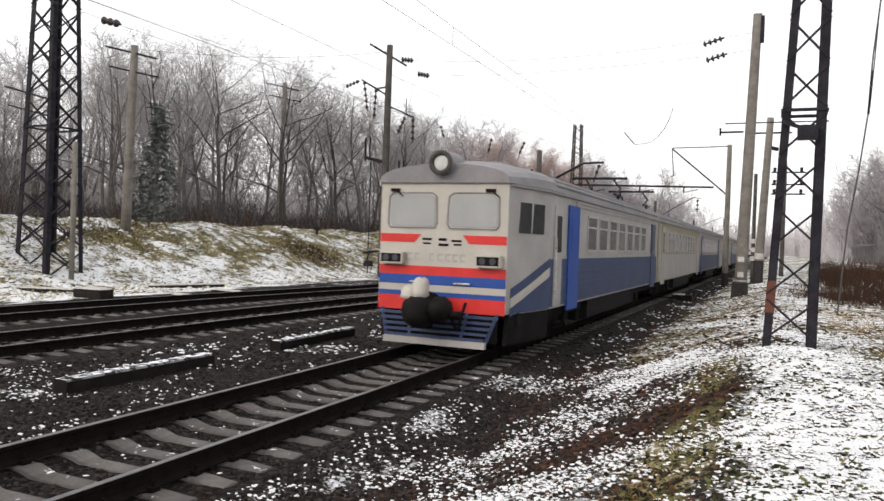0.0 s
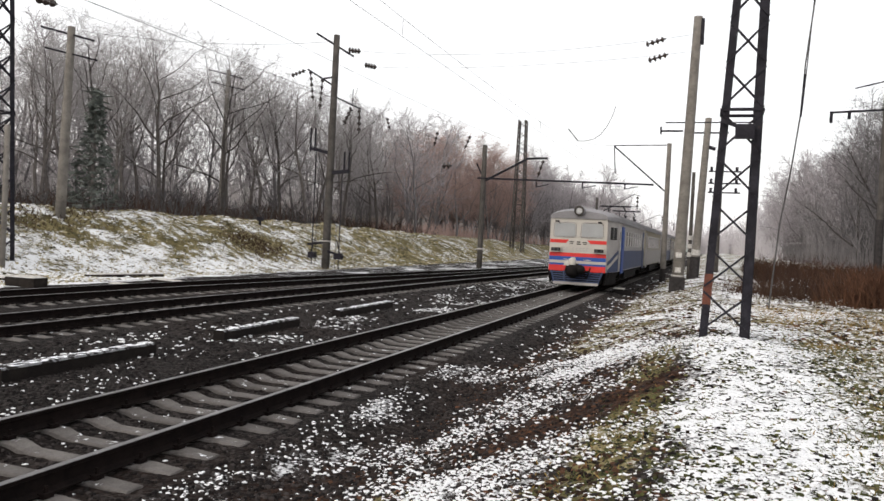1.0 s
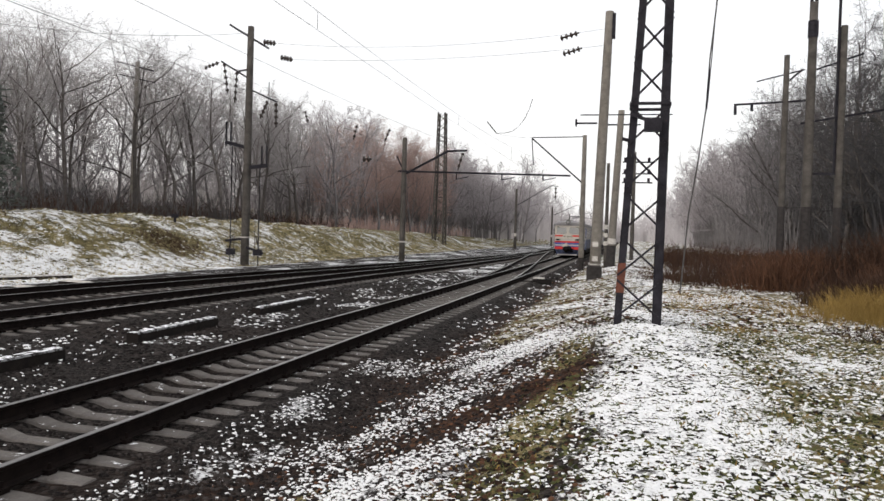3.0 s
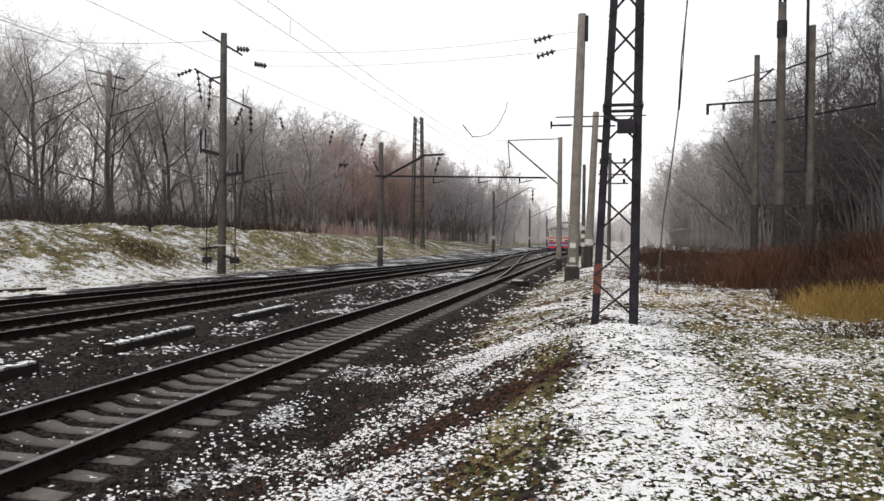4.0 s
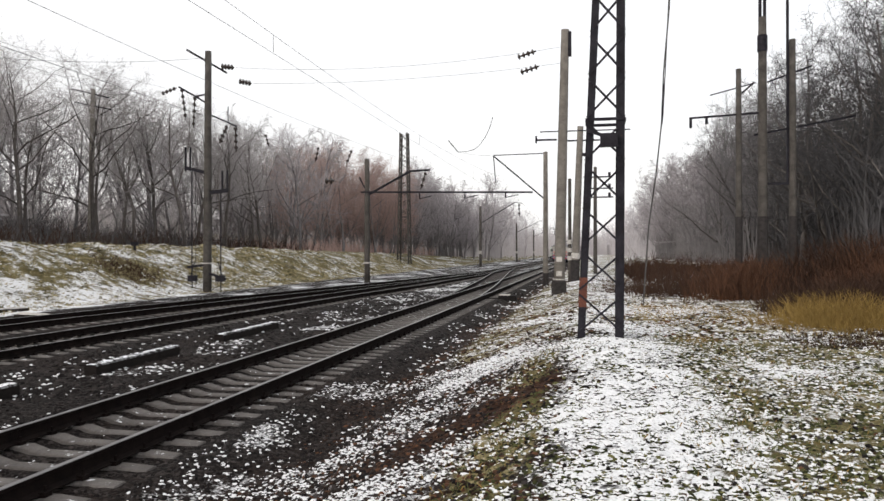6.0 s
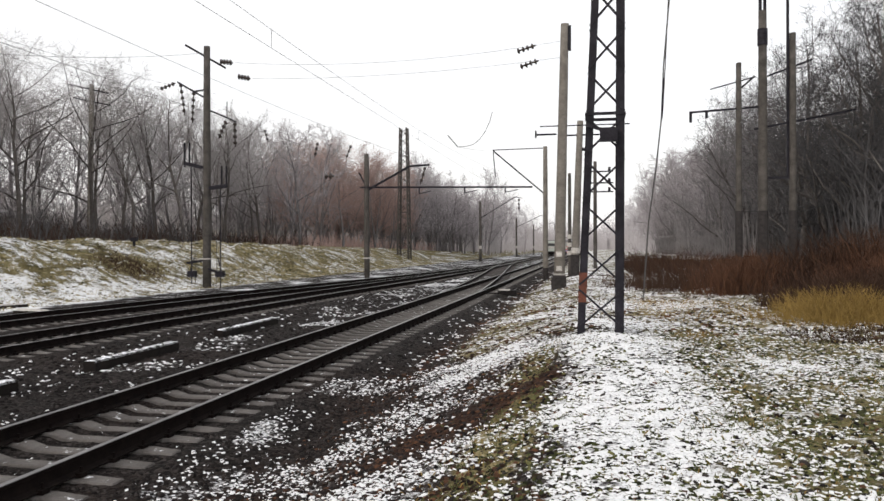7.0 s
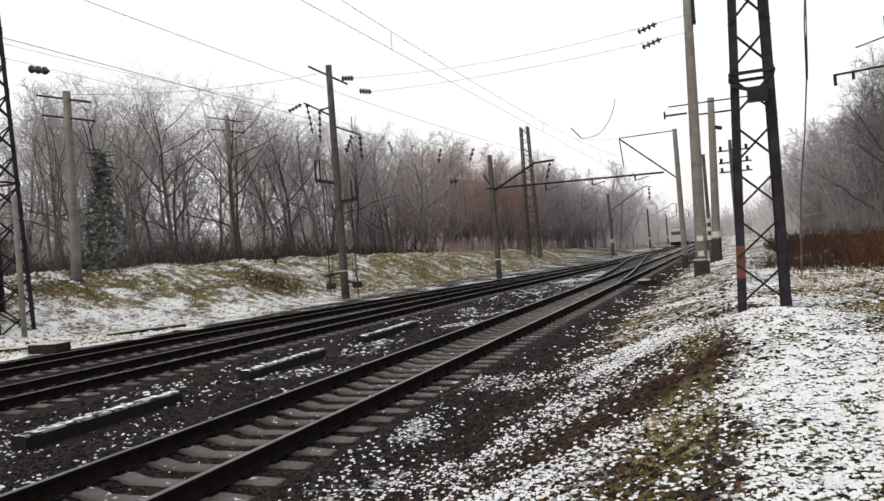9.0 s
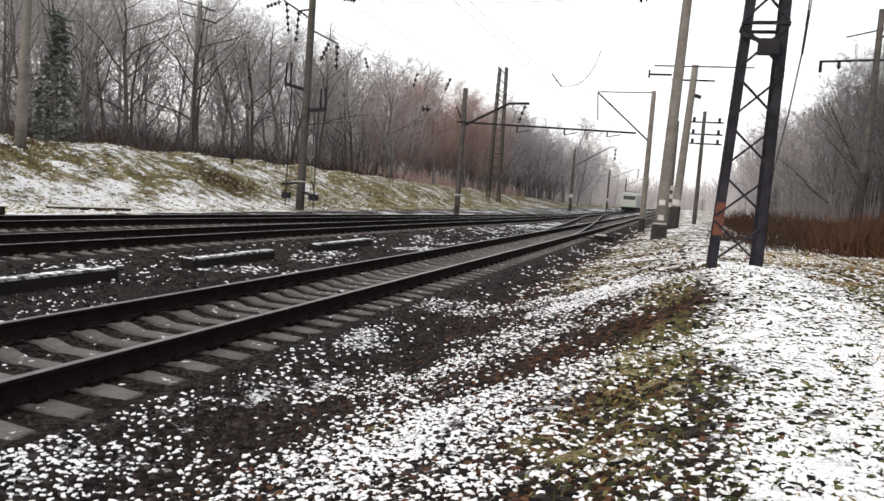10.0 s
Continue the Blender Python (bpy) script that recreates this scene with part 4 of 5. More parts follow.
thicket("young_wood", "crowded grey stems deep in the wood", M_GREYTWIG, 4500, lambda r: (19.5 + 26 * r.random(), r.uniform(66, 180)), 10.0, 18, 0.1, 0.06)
# Far stems get the palest colours, painted for haze.
thicket("far_wood", "distant wood paled for haze", M_FARHAZE, 9000, lambda r: (r.choice((r.uniform(-140, -18), r.uniform(16, 140))), r.uniform(180, 420)), 14.0, 15, 0.06, 0.13)
thicket("far_wood", "distant wood closing the line, paled for haze", M_FARHAZE, 3500, lambda r: (r.uniform(-60, 30), r.uniform(400, 480)), 15.0, 16, 0.06, 0.16)
thicket("far_wood", "distant wood paled for haze", M_HAZE, 6500, lambda r: (r.uniform(-130, -62), r.uniform(0, 190)), 11.0, 17, 0.1, 0.1)
thicket("brown_shrubs", "tangled dead brown shrubs on rough ground", M_SHRUB, 7500, shrub_spot, 1.1, 4, 0.35, 0.013, 1.7)
thicket("brown_shrubs", "russet shrubs among darker ones", M_REDSHRUB, 1600, shrub_spot, 1.35, 44, 0.3, 0.012, 1.9)
for i_, (x_, y_, w_, h_, n_, m_) in enumerate(((10.9, 27.6, 0.7, 1.7, 700, M_REDSHRUB), (9.4, 31.0, 0.9, 1.2, 500, M_SHRUB), (13.6, 26.8, 1.1, 1.9, 900, M_SHRUB), (15.0, 25.0, 1.0, 2.0, 700, M_REDSHRUB), (11.6, 19.0, 0.6, 1.0, 700, M_SHRUB), (12.6, 20.5, 0.7, 1.3, 700, M_REDSHRUB), (7.9, 33.0, 0.7, 0.8, 400, M_SHRUB), (12.4, 33.0, 1.0, 1.5, 500, M_REDSHRUB))):
    thicket("brown_shrub", "bushy clump of dead brown stems" if m_ is M_SHRUB else "bushy clump of russet stems", m_, n_, lambda r: (r.gauss(x_, w_), r.gauss(y_, w_)), h_, 50 + i_, 0.3, 0.011, 0.5)
thicket("dry_grass", "clump of tall dry yellow grass", M_STRAW, 1500, lambda r: (r.gauss(10.5, 0.6), r.gauss(15.9, 0.8)), 0.46, 6, 0.5, 0.006, 2.2)
thicket("dry_grass", "dry yellow tuft in the snow", M_STRAW, 260, lambda r: (r.gauss(7.5, 0.2), r.gauss(13.0, 0.25)), 0.2, 61, 0.5, 0.005)
thicket("brown_shrubs", "low brown weeds before the yellow grass", M_SHRUB, 1500, lambda r: (8.9 + 3.6 * r.random(), 12.4 + 1.8 * r.random()), 0.32, 8, 0.4, 0.006, 1.6)
thicket("brown_shrubs", "dark weeds behind the yellow grass", M_SHRUB, 2200, lambda r: (10.0 + 4.5 * r.random(), 17.3 + 4.0 * r.random()), 0.6, 7, 0.35, 0.009, 2.0)
thicket("dry_grass", "thin dry grass at the wood's foot", M_STRAW, 1500, lambda r: (r.uniform(6.8, 9.6), r.uniform(14, 27)), 0.16, 9, 0.5, 0.004, 1.6)
thicket("dark_tufts", "dark dead tufts on the bank", M_SHRUB, 500, lambda r: (r.gauss(-19.0, 0.8), r.gauss(38.0, 1.4)), 0.28, 71, 0.6, 0.02)
thicket("dark_tufts", "dark dead tufts on the bank", M_SHRUB, 500, lambda r: (r.gauss(-23.0, 0.7), r.gauss(26.5, 2.4)), 0.3, 72, 0.6, 0.02)


def bank_grass():
    """Tufts of dry grass over the face of the bank."""
    rng = np.random.default_rng(77)
    n = 9000
    y = 14 + 95 * rng.uniform(0, 1, n) ** 1.3
    x = -15.2 - 9.5 * rng.uniform(0, 1, n)
    keep = rng.uniform(0, 1, n) < 0.35 + 0.5 * ss(-0.3, 0.6, lumps(1.0, x, y))
    x, y = x[keep], y[keep]
    z = height(x, y)
    s = Shape()
    for a, b, c in zip(x, y, z):
        for k in range(3):
            h, t = rng.uniform(0.06, 0.16), rng.uniform(0, 6.28)
            lean = rng.normal(0, 0.6, 2) * h
            w = 0.02
            px, py = a + rng.normal(0, 0.05), b + rng.normal(0, 0.05)
            s.add([(px - w * math.cos(t), py - w * math.sin(t), c - 0.02), (px + w * math.cos(t), py + w * math.sin(t), c - 0.02), (px + lean[0], py + lean[1], c + h)], [(0, 1, 2)])
    tagged(part("bank_grass", s, M_BANKGRASS), "yellow-green dry grass on the bank", "grass", kind="stuff")


bank_grass()


# ---- the electric train ----
HALF, NOSE, GUT, TOP = 1.6, 1.3, 3.36, 3.86


def half_width(y):
    return NOSE + (HALF - NOSE) * min(1.0, max(0.0, y / 1.7)) ** 0.8


def window(parent, x, y0, y1, z0, z1, pane, side=1, bar_at=None):
    """A framed side window; side is +1 or -1."""
    w = Shape()
    t = 0.045
    for a, b, c, d in ((y0, z0, y1, z0 + t), (y0, z1 - t, y1, z1), (y0, z0 + t, y0 + t, z1 - t), (y1 - t, z0 + t, y1, z1 - t)):
        w.box(min(x, x + side * 0.02), a, b, max(x, x + side * 0.02), c, d)
    if bar_at:
        w.box(min(x, x + side * 0.018), y0 + t, bar_at - 0.02, max(x, x + side * 0.018), y1 - t, bar_at + 0.02)
    f = part("window_frame", w, M_FRAME, parent)
    part("pane", Shape().box(min(x, x + side * 0.008), y0 + t * 0.5, z0 + t * 0.5, max(x, x + side * 0.008), y1 - t * 0.5, z1 - t * 0.5), pane, f)


def bogie(parent, y):
    b = Shape().box(-1.2, y - 1.7, 0.38, -0.98, y + 1.7, 0.85).box(0.98, y - 1.7, 0.38, 1.2, y + 1.7, 0.85).box(-1.0, y - 0.25, 0.5, 1.0, y + 0.25, 0.8)
    for d in (-1.05, 1.05):
        b.box(-1.25, y + d - 0.18, 0.4, -1.1, y + d + 0.18, 0.8).box(1.1, y + d - 0.18, 0.4, 1.25, y + d + 0.18, 0.8)
    bo = part("bogie", b, M_UNDER, parent)
    for d in (-1.05, 1.05):
        for x in (-0.8, 0.8):
            part("wheel", Shape().tube([(x - 0.06, y + d, 0.64), (x + 0.06, y + d, 0.64)], 0.44, 16), M_UNDER, bo)


def rail_car(label, length, cab, upper, lower, roof_mat):
    t = thing("rail_car", label, "train car", "cars of the electric train")
    ys = [0, 0.15, 0.5, 1.0, 1.7] if cab else [0.0]
    ys += [y for y in np.arange(3.0, length - 0.5, 2.0)] + [length]
    hw = (lambda y: half_width(y)) if cab else (lambda y: HALF)
    body = Shape()
    rings = []
    for y in ys:
        w = hw(y)
        rings.append([(-w + 0.02, y, 0.95), (w - 0.02, y, 0.95), (w, y, 1.05), (w, y, 2.0), (w, y, GUT - 0.05), (w - 0.06, y, GUT), (-w + 0.06, y, GUT), (-w, y, GUT - 0.05), (-w, y, 2.0), (-w, y, 1.05)])
    part("body", body.loft(rings), upper, t)
    roof = Shape()
    rings = []
    for y in ys:
        w = hw(y) + 0.02
        drop = 0.16 * (1 - min(1, y / 0.9)) if cab else 0
        top = TOP - drop
        rings.append([(w * math.cos(a), y - (0.06 if cab and y < 0.1 else 0), GUT - 0.02 + (top - GUT + 0.02) * math.sin(a) ** 0.75) for a in [math.pi * k / 14 for k in range(15)]])
    part("roof", roof.loft(rings), roof_mat, t, smooth=False)
    for side in (-1, 1):
        for z in (GUT - 0.08,):
            s = Shape()
            quad = [[(side * (hw(y) + dx), y, z + dz) for dx, dz in ((0.0, 0), (0.05, 0.0), (0.05, 0.05), (0.0, 0.05))] for y in ys]
            part("gutter", s.loft(quad), roof_mat, t)
        for a in (0.16, 0.34, 0.55, 0.8):
            rx, rz = (HALF + 0.02) * math.cos(a), GUT - 0.02 + (TOP - GUT + 0.02) * math.sin(a) ** 0.75
            part("roof_rib", Shape().bar((side * rx, 2.2 if cab else 0.1, rz), (side * rx, length - 0.1, rz), 0.035, 0.03), roof_mat, t)
        y_start = 2.9 if cab else 0.25
        s = Shape().box(min(side * HALF, side * (HALF + 0.012)), y_start, 1.0, max(side * HALF, side * (HALF + 0.012)), length - 0.2, 1.96)
        part("waist_line", Shape().box(min(side * HALF, side * (HALF + 0.016)), y_start, 1.975, max(side * HALF, side * (HALF + 0.016)), length - 0.2, 2.02), M_FRAME, t)
        part("lower_panel", s, lower, t, "blue lower side panel" if lower is M_SIDEBLUE else "")
        for z in (1.12, 1.25, 1.38, 1.52, 1.66, 1.8, 2.03, 3.12, 3.2):
            part("side_rib", Shape().box(min(side * HALF, side * (HALF + 0.028)), y_start + 0.9, z, max(side * HALF, side * (HALF + 0.028)), length - 1.0, z + 0.035), lower if z < 1.96 else upper, t)
        doors = [(3.1, 4.05), (length - 1.7, length - 0.85)] if cab else [(0.7, 1.6), (length - 1.6, length - 0.7)]
        for i, (a, b) in enumerate(doors):
            d = part("door", Shape().box(min(side * (HALF + 0.005), side * (HALF + 0.045)), a, 0.85, max(side * (HALF + 0.005), side * (HALF + 0.045)), b, 3.12), M_BLUE if cab and i == 0 else lower, t, "blue sliding door" if cab and i == 0 else "")
            part("door_window", Shape().box(min(side * (HALF + 0.04), side * (HALF + 0.052)), a + 0.22, 2.1, max(side * (HALF + 0.04), side * (HALF + 0.052)), b - 0.22, 2.9), M_DARKPANE if not (cab and i == 0) else M_BLUE, d)
        y = 5.0 if cab else 2.6
        while y + 1.1 < length - 2.0:
            window(t, side * (HALF + 0.004), y, y + 1.05, 2.12, 2.98, M_SIDEPANE, side, 2.7)
            y += 1.32
        s = Shape()
        s.box(min(side * 1.55, side * 1.1), 5.5, 0.5, max(side * 1.55, side * 1.1), length - 5.0, 1.0)
        part("equipment_case", s, M_UNDER, t)
        part("step", Shape().box(min(side * 1.3, side * 1.6), 3.2, 0.5, max(side * 1.3, side * 1.6), 4.0, 0.56).box(min(side * 1.5, side * 1.58), 3.2, 0.5, max(side * 1.5, side * 1.58), 3.26, 1.0), M_UNDER, t)
    part("underframe", Shape().box(-1.4, 0.4, 0.72, 1.4, length - 0.3, 0.98), M_UNDER, t)
    # Black boxes added to fill in the shade beneath the floor.
    for y0, y1, w, z0 in ((0.5, 1.5, 1.25, 0.45), (5.2, 7.4, 1.35, 0.42), (7.6, 8.6, 1.2, 0.5), (8.9, 11.3, 1.35, 0.42)):
        part("underfloor_shade_box", Shape().box(-w, y0, z0, w, y1, 0.75), M_UNDER, t)
    part("gangway", Shape().box(-0.7, length, 1.0, 0.7, length + 0.35, 3.2), M_UNDER, t, "black rubber gangway")
    bogie(t, 3.3)
    bogie(t, length - 3.3)
    for y in np.arange(2.5 if cab else 1.5, length - 1.5, 2.4):
        part("roof_vent", Shape().loft([[(-0.35, y, TOP - 0.1), (0.35, y, TOP - 0.1), (0.35, y + 0.8, TOP - 0.1), (-0.35, y + 0.8, TOP - 0.1)], [(-0.22, y + 0.1, TOP + 0.16), (0.22, y + 0.1, TOP + 0.16), (0.22, y + 0.7, TOP + 0.16), (-0.22, y + 0.7, TOP + 0.16)]]), roof_mat, t)
    return t


def pantograph(t, y):
    s = Shape()
    for x in (-0.6, 0.6):
        s.bar((x, y - 0.8, TOP + 0.2), (x, y + 0.8, TOP + 0.2), 0.06)
        s.bar((x, y - 0.7, TOP + 0.2), (x * 0.9, y + 0.8, TOP + 0.5), 0.05)
        s.bar((x * 0.9, y + 0.8, TOP + 0.5), (x * 0.8, y - 0.3, TOP + 0.75), 0.05)
        s.bar((x, y, TOP - 0.1), (x, y, TOP + 0.25), 0.09)
    s.bar((-0.95, y - 0.3, TOP + 0.78), (0.95, y - 0.3, TOP + 0.78), 0.08)
    part("pantograph", s, M_STEEL, t, "folded dark pantograph")


def cab_front(t):
    """The flat cab face: windows, stripes, lamps, coupler and slatted pilot."""
    F = -0.008
    # Only this plate keeps the cream; the body behind has shade in its colour.
    part("front_panel", Shape().box(-1.295, -0.008, 0.96, 1.295, 0.0, GUT - 0.03), M_CREAM, t, "cream painted front panel")
    for a, b in ((-1.1, -0.14), (0.14, 1.1)):
        g = part("windscreen", Shape().loft([[(a + 0.05, y, 2.52), (b - 0.05, y, 2.52), (b, y, 2.6), (b - 0.02, y, 3.06), (b - 0.1, y, 3.12), (a + 0.1, y, 3.12), (a + 0.02, y, 3.06), (a, y, 2.6)] for y in (F - 0.012, F)]), M_PANE, t, "large pale grey windscreen")
        r = [(a + 0.02, 2.49), (b - 0.02, 2.49), (b + 0.035, 2.58), (b + 0.015, 3.08), (b - 0.08, 3.155), (a + 0.08, 3.155), (a - 0.015, 3.08), (a - 0.035, 2.58)]
        s = Shape()
        for i in range(8):
            p, q = r[i], r[(i + 1) % 8]
            s.bar((p[0], F - 0.01, p[1]), (q[0], F - 0.008, q[1]), 0.02, 0.022)
        part("rubber_seal", s, M_ROOF, g)
        sx = a + 0.12 if a < 0 else b - 0.14
        part("wiper", Shape().bar((sx, F - 0.03, 3.2), (sx + 0.16, F - 0.03, 3.08), 0.02).box(sx - 0.1, F - 0.05, 3.17, sx + 0.08, F, 3.23), M_UNDER, t)

    def stripe(name, pts, mat):
        part(name, Shape().loft([[(x, y, z) for x, z in pts] for y in (F - 0.006, F)]), mat, t)
    for k in (-1, 1):
        pts = [(k * 0.42, 2.37), (k * 1.285, 2.37), (k * 1.285, 2.21), (k * 0.56, 2.21)]
        stripe("red_stripe", pts[:: k], M_RED)
    for z0, z1, m, n in ((1.6, 1.77, M_RED, "red_stripe"), (1.42, 1.6, M_BLUE, "blue_stripe"), (1.2, 1.29, M_BLUE, "blue_stripe"), (0.93, 1.2, M_RED, "red_stripe")):
        stripe(n, [(-1.29, z0), (1.29, z0), (1.29, z1), (-1.29, z1)], m)
    # unreadable lettering and emblem, as bars
    for x, z, w, h in ((-0.3, 2.28, 0.2, 0.04), (-0.3, 2.2, 0.16, 0.03), (0.02, 2.28, 0.16, 0.05), (0.04, 2.18, 0.2, 0.05), (0.3, 2.26, 0.2, 0.04), (0.32, 2.19, 0.16, 0.03)):
        part("emblem_bar", Shape().box(x - w / 2, F - 0.006, z - h / 2, x + w / 2, F, z + h / 2), M_UNDER, t)
    for x, w in ((-0.66, 0.14), (-0.5, 0.1), (-0.2, 0.1), (-0.02, 0.12), (0.13, 0.11), (0.28, 0.11), (0.43, 0.11)):
        part("letter_bar", Shape().box(x - w / 2, F - 0.006, 1.86, x + w / 2, F, 1.91).box(x - w / 2, F - 0.006, 1.98, x + w / 2, F, 2.02).box(x - w / 2, F - 0.006, 1.91, x - w / 2 + 0.035, F, 1.98), M_SIDEGREY, t)
    for k in (-1, 1):
        b = part("lamp_housing", Shape().box(k * 0.98 - 0.24, -0.16, 1.8, k * 0.98 + 0.24, 0.02, 2.02), M_CREAM, t, "boxed pair of tail lamps")
        part("lamp_recess", Shape().box(k * 0.98 - 0.21, -0.168, 1.83, k * 0.98 + 0.21, -0.155, 1.99), M_UNDER, b)
        for q in (-0.1, 0.1):
            part("lens", Shape().tube([(k * 0.98 + q, -0.18, 1.91), (k * 0.98 + q, -0.16, 1.91)], 0.065, 12), M_DARKPANE, b)
        part("handrail", Shape().tube([(k * 0.45 - 0.16, -0.05, 1.47), (k * 0.45 + 0.16, -0.05, 1.47)], 0.02, 6), M_WHITE, t)
    # roof headlamp
    h = part("headlamp", Shape().tube([(0, -0.16, 3.7), (0, -0.14, 3.7), (0, 0.45, 3.7)], [0.2, 0.235, 0.24], 24), M_ROOF, t, "round grey headlamp housing", smooth=False)
    part("reflector", Shape().tube([(0, -0.165, 3.7), (0, -0.16, 3.7)], [0.13, 0.15], 20), M_LAMP, h)
    ring = [(0.19 * math.cos(a), -0.18, 3.7 + 0.19 * math.sin(a)) for a in [2 * math.pi * k / 24 for k in range(25)]]
    part("lamp_ring", Shape().tube(ring, 0.045, 6), M_POLEDARK, h, "dark rim of the headlamp")
    # coupler
    head = Shape().tube([(0, 0.1, 1.03), (0, -0.4, 1.03), (0, -0.48, 1.03)], [0.17, 0.19, 0.3], 12)
    head.tube([(-0.1, -0.45, 1.0), (-0.12, -0.6, 0.99), (-0.14, -0.85, 0.99), (-0.2, -0.98, 1.0)], [0.3, 0.33, 0.28, 0.13], 12)
    head.tube([(0.22, -0.45, 1.02), (0.26, -0.7, 1.03), (0.3, -0.9, 1.05)], [0.24, 0.22, 0.1], 10)
    head.box(0.38, -0.6, 0.9, 0.62, -0.45, 1.0)
    c = part("coupler", head, M_UNDER, t, "black automatic coupler", smooth=True)
    wrap = Shape()
    for cx_, r_, z_, q_ in ((-0.3, 0.16, 1.3, 0.7), (-0.1, 0.15, 1.38, 1.1)):
        wrap.loft([[(cx_ + r_ * k * (1 + 0.14 * math.sin(2.3 * i + cx_)) * math.cos(a) + 0.05 * dz, -0.68 + 1.2 * r_ * k * math.sin(a), z_ + q_ * dz + 0.02 * math.sin(1.7 * i)) for i, a in enumerate([math.pi * j / 6 for j in range(12)])] for k, dz in ((1.1, -0.14), (1.0, -0.05), (0.95, 0.08), (0.75, 0.15), (0.3, 0.18))])
    part("snow_cap", wrap, M_CREAM, c, "pale snowy wrapping over the coupler", smooth=True)
    hose = [(-0.2 + 0.03 * i, -0.35 - 0.05 * math.sin(i), 1.15 - 0.5 * math.sin(math.pi * i / 10)) for i in range(11)]
    part("brake_hose", Shape().tube(hose, 0.03, 6), M_UNDER, t)
    part("brake_hose", Shape().tube([(p[0] + 0.55, p[1], p[2]) for p in hose], 0.03, 6), M_UNDER, t)
    # pilot
    for i in range(5):
        z = 0.88 - 0.1 * i
        w = 1.2 - 0.055 * i
        part("pilot_slat", Shape().bar((-w, -0.12 - 0.03 * i, z), (w, -0.12 - 0.03 * i, z), 0.03, 0.05), M_SIDEBLUE, t)
    for x in (-1.08, -0.55, 0.55, 1.08):
        part("pilot_post", Shape().bar((x * 1.08, -0.06, 0.95), (x * 0.92, -0.2, 0.4), 0.05), M_SIDEBLUE, t)
    part("pilot_beam", Shape().box(-1.02, -0.3, 0.33, 1.02, -0.2, 0.45), M_SIDEGREY, t, "pale steel bottom beam of the pilot")
    # Black plate added for the shade behind the slats.
    part("pilot_shade_plate", Shape().box(-1.12, 0.02, 0.4, 1.12, 0.12, 0.95), M_UNDER, t)
    # cab sides
    for k in (-1, 1):
        for a, b in ((0.35, 0.82), (0.9, 1.4)):
            wa, wb = half_width(a) + 0.004, half_width(b) + 0.004
            part("cab_window", Shape().loft([[(k * (wa + d), a, 2.45), (k * (wb + d), b, 2.45), (k * (wb + d), b, 3.02), (k * (wa + d), a + 0.05, 3.02)] for d in (0.0, 0.012)]), M_DARKPANE, t, "dark cab side window")
        part("cab_door", Shape().box(min(k * 1.6, k * 1.63), 2.0, 1.0, max(k * 1.6, k * 1.63), 2.6, 3.05), M_SIDEGREY, t)
        part("cab_door_window", Shape().box(min(k * 1.62, k * 1.64), 2.15, 2.1, max(k * 1.62, k * 1.64), 2.5, 2.85), M_DARKPANE, t)
        part("grab_rail", Shape().tube([(k * 1.68, 1.95, 1.1), (k * 1.68, 1.95, 2.4)], 0.02, 6), M_WHITE, t)
        for (ya, za), (yb, zb), m in (((0.12, 1.42), (1.75, 1.98), M_SIDEBLUE), ((0.12, 1.24), (1.75, 1.8), M_CREAM), ((0.12, 1.08), (1.75, 1.6), M_SIDEBLUE)):
            segs = [0, 0.3, 0.6, 1.0]
            rings = []
            for u in segs:
                y = ya + (yb - ya) * u
                z = za + (zb - za) * u
                w = half_width(y) + 0.004
                rings.append([(k * w, y, z - 0.17), (k * (w + 0.012), y, z - 0.17), (k * (w + 0.012), y, z), (k * w, y, z)])
            part("side_flash", Shape().loft(rings), m, t)
        low = []
        for u in (0.0, 0.2, 0.4, 0.6, 0.8, 1.0):
            y = 0.12 + 1.63 * u
            w = half_width(y) + 0.003
            low.append([(k * w, y, 0.97), (k * (w + 0.006), y, 0.97), (k * (w + 0.006), y, 1.02 + 0.52 * u), (k * w, y, 1.02 + 0.52 * u)])
        part("lower_cab_panel", Shape().loft(low), M_SIDEBLUE, t, "dull blue lower cab side")
        # Black strip added where shade falls below the cab side.
        part("cab_shade_strip", Shape().loft([[(k * (half_width(y) - 0.14), y, 0.38), (k * (half_width(y) - 0.06), y, 0.38), (k * (half_width(y) - 0.02), y, 0.96), (k * (half_width(y) - 0.1), y, 0.96)] for y in (0.15, 0.6, 1.1, 1.9)]), M_UNDER, t, "black strip for the shade under the cab side")
        part("side_skirt", Shape().box(min(k * 1.6, k * 1.612), 1.75, 1.0, max(k * 1.6, k * 1.612), 2.88, 1.96), M_SIDEBLUE, t)


LENGTH = 16.9
# Cab car body in the grey that stands for shaded cream.
cab_car = rail_car("cream, red and blue striped electric train cab car", LENGTH, True, M_SIDEGREY, M_SIDEBLUE, M_ROOF)
cab_front(cab_car)
mid_cars = []
for i_ in range(4):
    c_ = rail_car("dull yellow and grey electric train car" if i_ % 2 == 0 else "grey electric train car", 17.2, False, M_CREAM2 if i_ % 2 == 0 else M_SIDEGREY, M_SIDEGREY if i_ % 2 == 0 else M_SIDEBLUE, M_ROOF)
    mid_cars.append(c_)
pantograph(cab_car, 14.0)
pantograph(mid_cars[0], 3.0)


